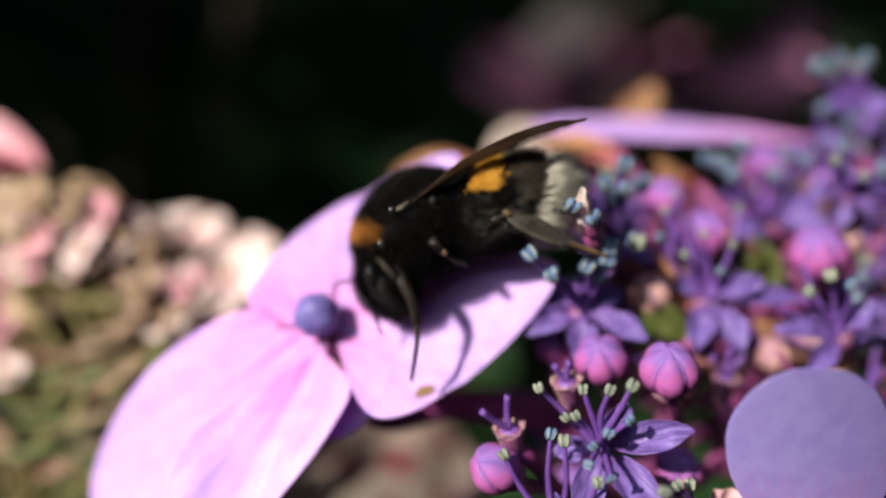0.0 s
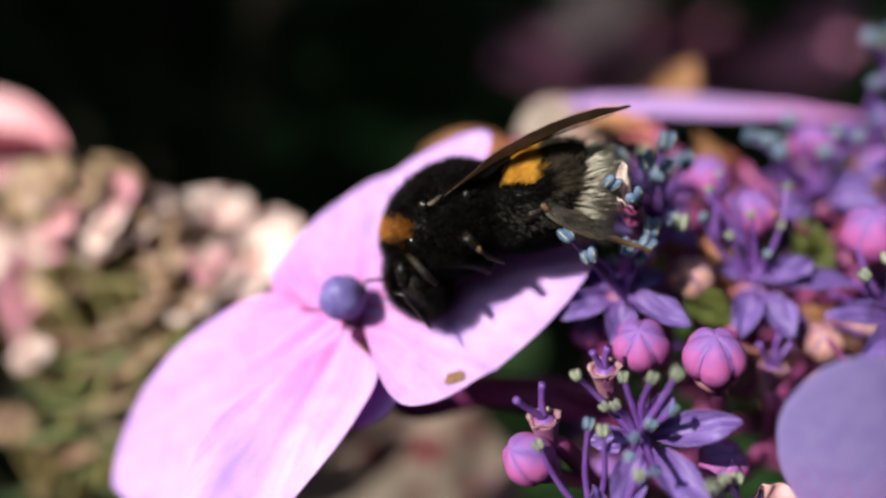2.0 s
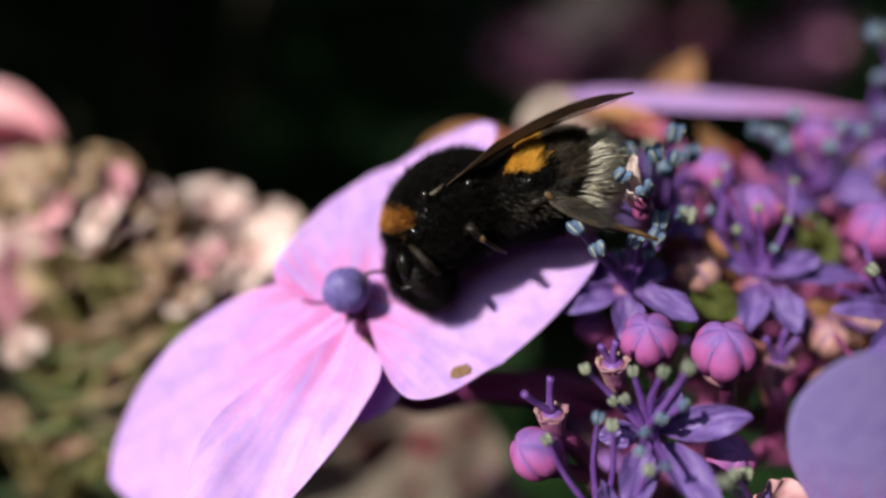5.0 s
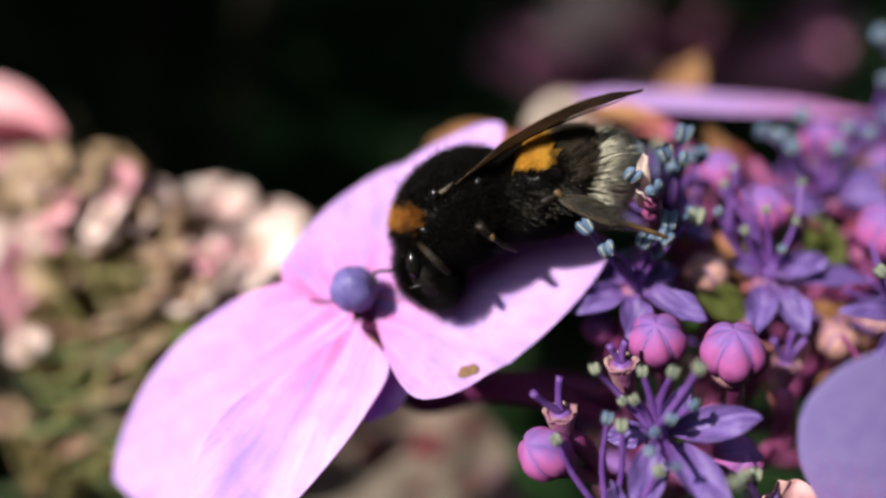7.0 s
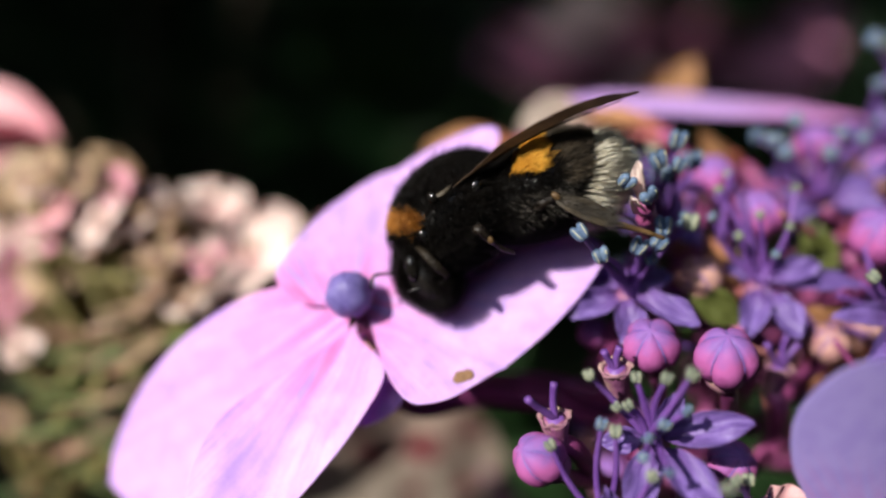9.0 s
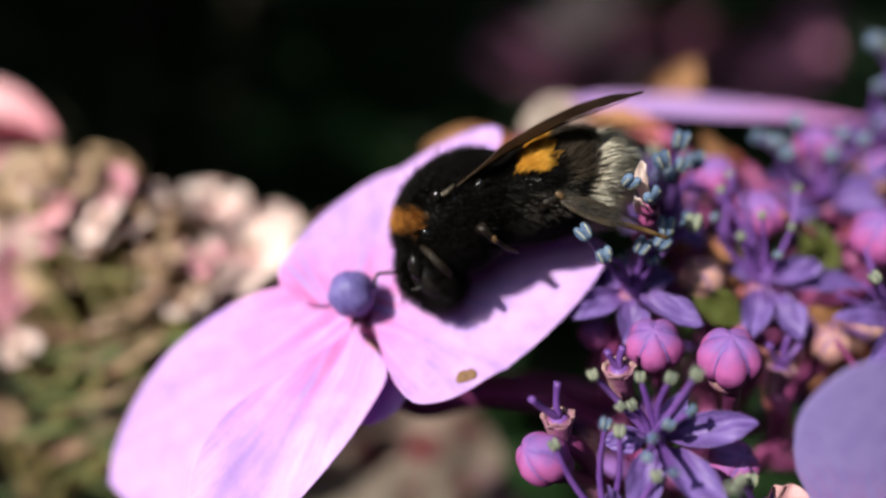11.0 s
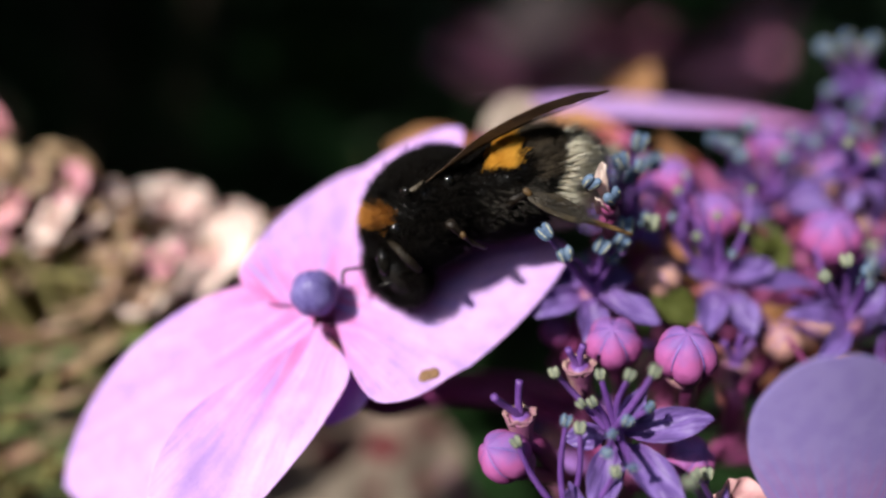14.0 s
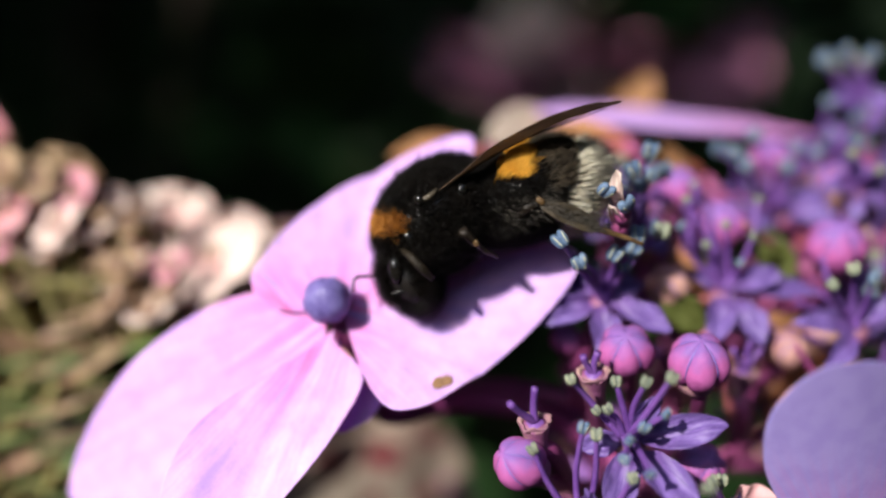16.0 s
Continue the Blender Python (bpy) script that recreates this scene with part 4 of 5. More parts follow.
lone_sepal("outer_sepal", ((33.0, 56.0, -22.2), (28.2, 48.5, -6.1), (24.2, 51.6, -13.7), (37.2, 52.4, -13.1)), LILAC, "broad smooth lilac sepal, curved rim",
           ((33.0, 56.0, -22.0), (33.7, 64.0, -25.4), (33.6, 74.0, -25.0)), dict(sl=0.5, sr=0.5, cup=-0.9, curl=0.8, wave=0.03, full=0.5, seed=7))
lone_sepal("outer_sepal", ((52.8, 90.0, 15.5), (14.8, 88.0, 17.7), (32.6, 97.0, 19.6), (25.1, 84.0, 14.9)), MAUVE, "mauve sepal seen edge-on over the buds",
           ((49.8, 90.0, 15.5), (47.2, 86.0, 10.8), (42.0, 82.0, 4.3)), dict(sl=0.6, sr=0.68, cup=0.3, wave=0.3, full=0.5, seed=8))
lone_sepal("dried_sepal", ((22.5, 98.0, 14.8), (34.0, 102.0, 26.0), (26.0, 100.0, 20.6), (32.0, 99.0, 18.6)), AMBER, "dried orange sepal, curled to a point",
           ((22.5, 98.0, 14.8), (24.3, 90.0, 7.4), (22.7, 80.0, 3.6)), dict(sl=0.5, sr=0.5, cup=2.0, wave=0.6, full=0.8, seed=9))
lone_sepal("dried_sepal", ((23.3, 80.0, 13.0), (15.7, 82.0, 14.8), (19.9, 83.0, 15.0), (18.9, 79.0, 12.8)), PEACH, "dried peach sepal under a mauve one",
           ((23.3, 80.0, 13.0), (26.0, 79.5, 8.2), (25.9, 79.0, 1.2)), dict(sl=0.5, sr=0.5, cup=0.8, wave=0.5, full=0.6, seed=10))
lone_sepal("dried_sepal", ((19.0, 90.0, 14.0), (9.4, 90.0, 14.2), (14.6, 92.0, 18.7), (14.0, 88.0, 12.6)), ASHEN, "ashen cream round sepal behind the bee",
           ((17.9, 88.0, 11.7), (20.3, 82.0, 6.7), (23.0, 79.0, 2.4)), dict(sl=0.5, sr=0.5, cup=0.8, wave=0.5, full=0.5, seed=11))
lone_sepal("dried_sepal", ((9.6, 92.0, 12.8), (-1.8, 92.0, 12.3), (3.8, 96.0, 14.8), (3.6, 88.0, 10.6)), PEACH, "tan dried sepal behind the bee",
           ((9.9, 92.0, 13.6), (16.2, 86.0, 8.9), (22.7, 80.0, 2.4)), dict(sl=0.5, sr=0.5, cup=0.8, wave=0.5, full=0.6, seed=12))
lone_sepal("dried_sepal", ((15.9, 58.5, 3.9), (14.7, 56.0, 7.0), (14.8, 57.6, 5.7), (15.4, 56.2, 5.7)), FADED, "narrow pale salmon dried sepal by blue anthers",
           ((15.9, 58.5, 3.9), (17.7, 64.0, 2.9), (21.9, 77.0, 0.6)), dict(sl=0.5, sr=0.5, cup=0.4, wave=0.3, full=0.7, seed=13))
lone_sepal("dried_sepal", ((16.2, 60.0, 3.0), (14.6, 57.5, 4.4), (14.9, 58.6, 3.7), (15.5, 57.8, 3.9)), FADED, "small pale salmon dried sepal by blue anthers",
           ((16.2, 60.0, 3.0), (18.3, 66.0, 2.5), (21.9, 77.0, 0.6)), dict(sl=0.5, sr=0.5, cup=0.3, wave=0.3, full=0.7, nu=12, nv=14, seed=23))
lone_sepal("dried_sepal", ((31.8, 77.0, -5.9), (25.5, 73.0, 1.9), (27.0, 75.0, -2.2), (29.9, 75.0, -0.8)), PEACH, "salmon dried sepal behind the florets",
           ((31.8, 77.0, -5.9), (30.6, 76.0, -8.9)), dict(sl=0.5, sr=0.5, cup=0.6, wave=0.4, full=0.7, seed=14))
lone_sepal("dried_sepal", ((37.3, 76.0, -17.9), (43.3, 72.0, -8.4), (39.0, 76.0, -9.5), (42.1, 70.0, -13.4)), PEACH, "rusty dried sepal deep in the head",
           ((37.3, 76.0, -17.9), (34.0, 75.0, -18.7)), dict(sl=0.5, sr=0.5, cup=0.6, wave=0.6, full=0.6, seed=15))
lone_sepal("dried_sepal", ((44.1, 74.0, -11.6), (33.9, 70.0, -4.9), (39.7, 72.0, -6.6), (37.6, 71.0, -9.3)), PEACH, "rusty orange dried sepal low in the head",
           ((44.1, 74.0, -11.6), (42.0, 76.0, -16.0), (34.0, 75.0, -18.7)), dict(sl=0.5, sr=0.5, cup=0.6, wave=0.7, full=0.7, seed=26))
lone_sepal("dried_sepal", ((24.1, 60.0, -22.9), (26.3, 58.0, -17.5), (23.7, 58.0, -18.8), (28.9, 59.0, -19.9)), BLUSHED, "pale peach sepal under the head",
           ((24.1, 60.0, -22.9), (24.7, 72.0, -25.4)), dict(sl=0.5, sr=0.5, cup=0.6, wave=0.5, full=0.6, seed=16))
lone_sepal("dried_sepal", ((25.4, 80.0, 11.0), (19.5, 79.0, 12.6), (23.0, 81.0, 13.3), (21.6, 78.0, 11.0)), SALMON, "rose red fading sepal behind anthers",
           ((25.4, 80.0, 11.0), (26.9, 80.0, 1.2)), dict(sl=0.5, sr=0.5, cup=0.6, wave=0.5, full=0.6, seed=17))
lone_sepal("dried_sepal", ((33.6, 84.0, 9.6), (27.2, 82.0, 9.9), (30.7, 84.0, 11.4), (29.7, 82.0, 9.0)), OCHRE, "narrow olive and rusty sepal in shade",
           ((33.6, 84.0, 9.6), (39.6, 82.0, 1.3)), dict(sl=0.5, sr=0.5, cup=0.6, wave=0.5, full=0.6, seed=18))
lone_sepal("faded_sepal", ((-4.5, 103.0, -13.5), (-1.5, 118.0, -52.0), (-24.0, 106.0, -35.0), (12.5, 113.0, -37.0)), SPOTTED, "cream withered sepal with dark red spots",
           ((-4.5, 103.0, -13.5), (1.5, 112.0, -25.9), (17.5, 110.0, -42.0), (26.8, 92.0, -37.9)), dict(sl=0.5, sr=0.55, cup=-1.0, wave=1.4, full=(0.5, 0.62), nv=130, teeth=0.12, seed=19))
lone_sepal("green_leaf", ((26.6, 67.6, -6.2), (22.0, 67.0, -3.0), (23.4, 67.2, -5.7), (25.3, 67.0, -3.2)), OLIVE_LEAF, "olive green leaf between the florets",
           ((26.6, 67.6, -6.2), (28.4, 72.0, -10.6), (28.5, 78.0, -14.9)), dict(sl=0.5, sr=0.5, cup=0.6, wave=0.4, full=0.8, seed=21), "leaf", "leaves")
lone_sepal("dried_sepal", ((37.6, 74.0, -2.6), (35.6, 73.0, 3.4), (34.6, 74.0, 0.2), (38.2, 73.0, 0.6)), OLIVE_LEAF, "olive dried sepal between the florets",
           ((37.6, 74.0, -2.6), (40.2, 78.0, -5.0), (37.5, 80.0, -2.3)), dict(sl=0.5, sr=0.5, cup=0.6, wave=0.5, full=0.7, seed=22))
lone_sepal("green_leaf", ((38.2, 95.0, -13.9), (28.6, 98.0, -5.7), (29.4, 96.0, -11.2), (36.9, 97.0, -7.1)), FRESH, "small green leaf behind the florets",
           ((38.2, 95.0, -13.9), (36.2, 90.0, -18.5), (24.5, 82.0, -25.3)), dict(sl=0.5, sr=0.5, cup=0.6, wave=0.4, full=0.8, seed=20), "leaf", "leaves")
lone_sepal("green_leaf", ((52.7, 100.0, -2.9), (43.0, 98.0, 5.8), (44.5, 98.0, -0.6), (50.2, 98.0, 4.4)), FRESH, "small olive green leaf in the head",
           ((52.7, 100.0, -2.9), (41.2, 84.0, -2.4)), dict(sl=0.5, sr=0.5, cup=0.6, wave=0.4, full=0.8, seed=20), "leaf", "leaves")


# ---------------------------------------------------------------- the faded flower head and the far blooms
def faded_head():
    rnd = random.Random(77)
    root = thing("faded_flower_head", (-80.0, 150.0, -78.3), "faded hydrangea head, olive stalks and brown husks", "flower head")
    part("main_stalk", tube(((-90.6, 170.0, -101.3), (-66.0, 135.0, -45.6), (-54.2, 118.0, -22.5)), (2.6, 2.2, 1.6), 10, 6), OLIVE, root)
    hub = Vector((-54.2, 118.0, -24.2))
    for k in range(190):
        px, py, d = rnd.random(), rnd.random(), rnd.uniform(88, 125)
        end = Vector(((-50 + 15 * px + 25 * px * py) * d / 92, d, (-30 + 32 * py) * d / 92))
        mid = hub.lerp(end, 0.5) + Vector((rnd.uniform(-5, 5), rnd.uniform(-6, 6), rnd.uniform(-4, 4)))
        part("twig", tube((hub, mid, end), (0.85, 0.7, 0.42), 7, 5), (OLIVE, MOSS, UMBER, TAN_SKIN)[k % 4], root)
    for k in range(330):
        if k % 3 == 0 and k > 150:
            continue
        px, py, d = rnd.random(), rnd.random(), rnd.uniform(87, 118)
        x = -49 + 15 * px + 25 * px * py
        top = 11 - 0.28 * (x + 47)
        c = Vector((x, 92, -29 + (top + 29) * py)) * (d / 92)
        way = Vector((1, rnd.uniform(-0.3, 0.3), 0.42 + rnd.uniform(-0.22, 0.22) + 0.008 * x))
        bm = ball(c, (0.46, 0.46, rnd.uniform(3.4, 8.2)), way, 4, 0.16, 0.5, 8, 7, rough=0.2, seed=k)
        part("seed_husk", bm, ((HUSK, OLIVE, OLIVE, TAN_SKIN, UMBER) if py > 0.5 else (OLIVE, MOSS, UMBER, TAN_SKIN, MOSS, BARK))[k % (5 if py > 0.5 else 6)], root)


faded_head()


def faded_floret(c, r, facing, material, label, seed, count=4):
    """An old floret: four crumpled sepals round a small husk."""
    rnd = random.Random(seed)
    c, n = Vector(c), Vector(facing).normalized()
    th = thing("faded_floret", c, label, "faded floret", "faded florets")
    side = n.cross(Vector((0.2, 0.3, 1))).normalized()
    up = side.cross(n)
    turn = rnd.uniform(0, 1.5)
    for k in range(count):
        a = turn + k * 2 * math.pi / count + rnd.uniform(-0.15, 0.15)
        out = side * math.cos(a) + up * math.sin(a)
        acr = n.cross(out)
        rr = r * rnd.uniform(0.8, 1.15)
        b, t = c + out * 0.6, c + out * rr + n * rnd.uniform(-0.1, 0.35) * rr
        m = b.lerp(t, 0.6)
        part("sepal", sepal(b, t, m - acr * rr * 0.62, m + acr * rr * 0.62, 0.6, 0.6, cup=rr * 0.12, wave=rr * 0.12, full=0.55, nu=12, nv=12, seed=seed + k * 3.1,
                            thick=0.25), material, th)
    part("husk", ball(c + n * 0.3, (0.8, 0.8, 0.9), n, 4, 0.15, seg=12, rings=8), HUSK, th, "brown husk at the centre")
    part("stalk", tube((c - n * 0.6, c - n * 4 + Vector((0, 0, -2)), c - n * 7 + Vector((1, 3, -8))), (0.6, 0.6, 0.7), 7, 4), OLIVE, th, "olive stalk")


for c, r, facing, mat, lab in (
    ((-38.1, 87.0, 4.0), 3.0, (-0.3, -0.85, 0.4), FADED, "cream and pink floret of an old head"),
    ((-29.1, 96.0, 3.0), 4.6, (-0.25, -0.8, 0.5), FADED, "bleached pinkish floret on the rim of an old head"),
    ((-22.0, 92.0, 0.1), 7.0, (-0.35, -0.85, 0.4), FADED, "large bleached white floret on an old head"),
    ((-18.2, 108.0, -0.8), 7.2, (-0.1, -0.6, 0.8), FADED, "bleached floret behind a mauve sepal"),
    ((-33.5, 94.0, 0.8), 6.2, (-0.3, -0.8, 0.5), FADED, "small faded cream and pink floret"),
    ((-28.4, 92.0, -3.0), 6.4, (-0.3, -0.7, 0.6), FADED, "small bleached floret among brown husks"),
    ((-23.7, 98.0, -4.6), 3.6, (-0.2, -0.7, 0.6), ROSE, "small pink floret among brown husks"),
    ((-13.1, 112.0, 2.6), 4.6, (0.0, -0.5, 0.85), ROSE, "pink floret half hidden by a mauve sepal"),
    ((-49.1, 92.0, 8.1), 4.0, (-0.3, -0.85, 0.4), TAN, "tan floret deep in an old head"),
    ((-48.0, 94.0, 2.5), 3.8, (-0.3, -0.8, 0.5), FADED, "pale crumpled floret among brown husks"),
    ((-52.2, 94.0, -5.8), 2.6, (0.1, -0.85, 0.5), ROSE, "dull pink floret among olive twigs"),
    ((-45.0, 98.0, -5.7), 2.4, (-0.2, -0.8, 0.5), FADED, "small cream floret among olive twigs"),
    ((-50.1, 92.0, -11.8), 2.6, (0.0, -0.8, 0.6), FADED, "pale yellow and cream withered floret"),
    ((-34.9, 95.0, 3.4), 3.6, (-0.2, -0.85, 0.5), ROSE, "dull pink floret at the rim of an old head"),
    ((-59.0, 95.0, 0.1), 5.0, (0.2, -0.8, 0.5), FADED, "bleached floret at the edge of an old head"),
    ((-44.1, 87.0, 9.3), 2.6, (-0.3, -0.9, 0.3), TAN, "tan crumpled floret above brown husks"),
    ((-40.6, 87.0, 8.5), 2.4, (-0.3, -0.9, 0.3), TAN, "bleached tan floret above brown husks"),
    ((-36.9, 88.0, 7.2), 2.6, (-0.3, -0.9, 0.3), ROSE, "pink crumpled floret over brown husks"),
    ((-43.7, 88.0, 5.1), 3.2, (-0.4, -0.8, 0.5), BLUSHED, "pale pink withered floret"),
    ((-35.4, 90.0, 4.6), 3.8, (-0.4, -0.8, 0.5), FADED, "small cream withered floret"),
    ((-46.3, 92.0, -2.0), 4.6, (-0.2, -0.8, 0.5), TAN, "brown withered floret over olive twigs"),
    ((-51.3, 90.0, -19.5), 2.6, (0.2, -0.8, 0.5), TAN, "pale withered floret like a husk"),
):
    faded_floret(c, r, facing, mat, lab, len(lab) + r)

def rose_floret():
    """A blushing floret at the top of the old head: two pale sepals and a rose fold between them."""
    far = lambda x, y, z: Vector((x - 0.9, y, z)) * 1.2
    base = far(-43.2, 88.0, 13.0)
    th = thing("faded_floret", base, "pale pink floret with a deep rose fold", "faded floret", "faded florets")
    part("sepal", sepal(base, far(-62.6, 90, 17.6), far(-51.8, 90, 19.9), far(-51.8, 86, 13.9), 0.5, 0.5, cup=0.8, wave=0.6, full=0.55, seed=61), BLUSHED, th)
    part("sepal", sepal(far(-43.8, 88, 12.6), far(-62.3, 86, 9.6), far(-50.3, 84.5, 13.4), far(-52.7, 87, 8.4), 0.5, 0.5, cup=0.7, wave=0.6, full=0.55, seed=62), BLUSHED, th)
    part("fold", sepal(far(-42.8, 86, 13), far(-60, 85.5, 14.2), far(-50, 84.4, 14.9), far(-50, 83.6, 13.2), 0.45, 0.45, cup=0.3, wave=0.3, full=0.8, seed=63), CRIMSON, th, "deep rose fold")
    part("husk", ball(far(-43, 88.4, 12.6), (1.0, 1.0, 1.1), (0.3, -0.6, 0.6), 4, 0.15, seg=12, rings=8), HUSK, th, "brown husk")
    part("stalk", tube((base, (-52.0, 109.0, 8.0), (-54.0, 113.0, -8.0), (-54.2, 118.0, -22.5)), (0.7, 0.7, 0.8, 0.9), 8, 5), OLIVE, th, "olive stalk")


rose_floret()
for args, mat, lab, seed in (
    (((-22.8, 92.0, -3.1), (-20.5, 91.0, 5.7), (-28.6, 90.0, 0.1), (-16.3, 92.0, 2.8)), FADED, "broad bleached white sepal of an old head", 81),
    (((-27.7, 95.0, 3.8), (-28.4, 95.0, 8.7), (-33.5, 94.0, 6.3), (-22.8, 95.0, 6.6)), FADED, "broad cream and pink sepal on the rim of an old head", 82),
    (((-38.4, 89.0, 2.4), (-39.7, 89.0, 6.7), (-41.8, 89.0, 5.0), (-36.4, 88.0, 4.7)), FADED, "small bleached white sepal among husks", 83),
    (((-28.9, 91.0, -1.6), (-35.7, 90.0, 1.5), (-32.6, 91.0, 3.0), (-31.6, 90.0, -1.0)), BLUSHED, "pale pink sepal among husks", 84),
    (((-35.9, 91.0, 6.8), (-41.5, 90.0, 12.2), (-38.8, 90.0, 9.0), (-35.4, 90.0, 11.0)), TAN, "curled tan and pink sepal over husks", 85),
):
    lone_sepal("faded_sepal", args, mat, lab, (args[0], Vector(args[0]) + Vector((-1, 5, -6)), Vector((-50.0, 112.0, -16.0))),
               dict(sl=0.5, sr=0.5, cup=0.7, wave=1.7, full=0.55, nv=60, teeth=0.16, seed=seed), "sepal", "sepals of the old head", OLIVE)


def old_crowd():
    """More faded florets and a few green leaves deep in the old head."""
    rnd = random.Random(9)
    for k in range(26):
        x, d = rnd.uniform(-52, -14), rnd.uniform(102, 128)
        top = 6 - 0.20 * (x + 47)
        c = Vector((x, 92, rnd.uniform(-9, top))) * (d / 92)
        faded_floret(c, rnd.uniform(4, 6.5), (rnd.uniform(-0.4, 0.4), -0.8, 0.5), (ROSE, TAN, FADED, TAN, TAN)[k % 5], "withered floret among husks and twigs", 100 + k)
    for k in range(34):
        u, d = rnd.random(), rnd.uniform(86, 96)
        x, low = -49 + 22 * u, rnd.random()
        c = Vector((x, 92, 9.5 - 6.5 * u - 13 * low)) * (d / 92)
        faded_floret(c, rnd.uniform(1.7, 3.0), (rnd.uniform(-1.2, 0.4), -0.6, rnd.uniform(-0.2, 1.1)), (FADED, TAN, FADED, ROSE, TAN, FADED)[k % 6] if low < 0.55 else (TAN, HUSK, TAN_SKIN)[k % 3],
                     "small withered floret among husks", 200 + k, 3)
    for k in range(22):
        # long narrow leaves that point into the bed
        d, u, v = rnd.uniform(86, 97), rnd.random(), rnd.random()
        c = Vector((-51 + 17 * u + 5 * v, 92, -28 + 17 * v)) * (d / 92)
        way = Vector((1, rnd.uniform(-0.2, 0.3), 0.42 + rnd.uniform(-0.15, 0.2))).normalized() * rnd.uniform(8, 15)
        acr = way.cross(Vector((0, -1, 0.2))).normalized() * rnd.uniform(0.5, 1.3)
        green = k % 3 != 2
        lone_sepal("green_leaf" if green else "withered_leaf", (c, c + way, c + way * 0.5 - acr, c + way * 0.5 + acr), (FRESH, OLIVE_LEAF, TAN)[k % 3],
                   "narrow green leaf among olive twigs" if green else "narrow withered tan leaf among olive twigs", (c, c + Vector((-4, 6, -4)), Vector((-54.2, 118.0, -24.2))),
                   dict(sl=0.5, sr=0.5, cup=0.4, wave=0.5, full=0.7, nu=10, nv=14, seed=300 + k), "leaf", "narrow leaves in the old head", OLIVE)
    for k in range(9):
        d = rnd.uniform(118, 150)
        c = Vector((rnd.uniform(-50, -12), 92, rnd.uniform(-30, -8))) * (d / 92)
        lone_sepal("green_leaf", (c, c + Vector((rnd.uniform(-14, 14), -6, rnd.uniform(8, 20))), c + Vector((-7, -2, 8)), c + Vector((8, -2, 7))), FRESH,
                   "green leaf under an old flower head", (c, c + Vector((2, 8, -10)), c + Vector((4, 10, -30))), dict(sl=0.5, sr=0.5, cup=1, wave=1, seed=k), "leaf", "leaves", OLIVE)


old_crowd()
for c, r, facing, mat, lab in (
    ((170.8, 520.0, 135.2), 92, (0.0, -0.6, 0.8), DUSK, "dusky pink floret in the shade behind"),
    ((82.9, 440.0, 132.0), 24, (-0.4, -0.8, 0.3), FADED, "greyish floret in the shade behind"),
    ((84.0, 480.0, 108.0), 64, (0.2, -0.4, 0.9), DUSK, "dark pink floret in the shade behind"),
):
    faded_floret(c, r, facing, mat, lab, r)

for k, (b, t, w) in enumerate((((-18.0, 450, 46.0), (-62.0, 430, 76.0), 15.0), ((-4.0, 480, 26.0), (-42.0, 450, 62.0), 15.0))):
    b, t = Vector(b), Vector(t)
    m, o = b.lerp(t, 0.5), (t - b).cross(Vector((0, -1, 0.3))).normalized() * w
    lone_sepal("green_leaf", (b, t, m - o, m + o), LEAF, "green hydrangea leaf in the shade behind", (b, b + Vector((12, 16, -24)), b + Vector((36, 60, -120))),
               dict(sl=0.5, sr=0.5, cup=1.5, wave=1.2, full=0.7, nv=60, teeth=0.06, seed=70 + k), "leaf", "leaves", OLIVE)


# ---------------------------------------------------------------- the bumblebee
# Its own axes, millimetres: x to the head, y to its left side, z to its back; the origin lies in the thorax.
def bee_mesh(name, bm, material, parent, label="", at=(0, 0, 0)):
    ob = new(name, mesh_of(name, bm, material, at))
    ob.matrix_basis = Matrix.Translation((Vector(at) - Vector(parent.get("at", (0, 0, 0)))) * 0.001)
    ob["at"] = [float(v) for v in at]
    ob.parent = parent
    return tagged(ob, label)


THORAX = (Vector((0.3, 0, 0.4)), (5.2, 4.4, 4.0), -16.0)
ABDOMEN = (Vector((-6.9, 0, -0.9)), (5.9, 4.5, 3.7), 5.0)
HEAD = (Vector((4.4, 0, -3.2)), (2.0, 2.7, 2.7), -15.0)


def on_body(body, u):
    """The place and normal on a body where the unit vector u points."""
    c, r, tilt = body
    m = Matrix.Rotation(radians(-tilt), 3, "Y")
    p = Vector((u.x * r[0], u.y * r[1], u.z * r[2]))
    n = Vector((u.x / r[0], u.y / r[1], u.z / r[2])).normalized()
    return c + m @ p, m @ n


def inside(body, p):
    c, r, tilt = body
    q = Matrix.Rotation(radians(tilt), 3, "Y") @ (p - c)
    return (q.x / r[0]) ** 2 + (q.y / r[1]) ** 2 + (q.z / r[2]) ** 2 < 0.94


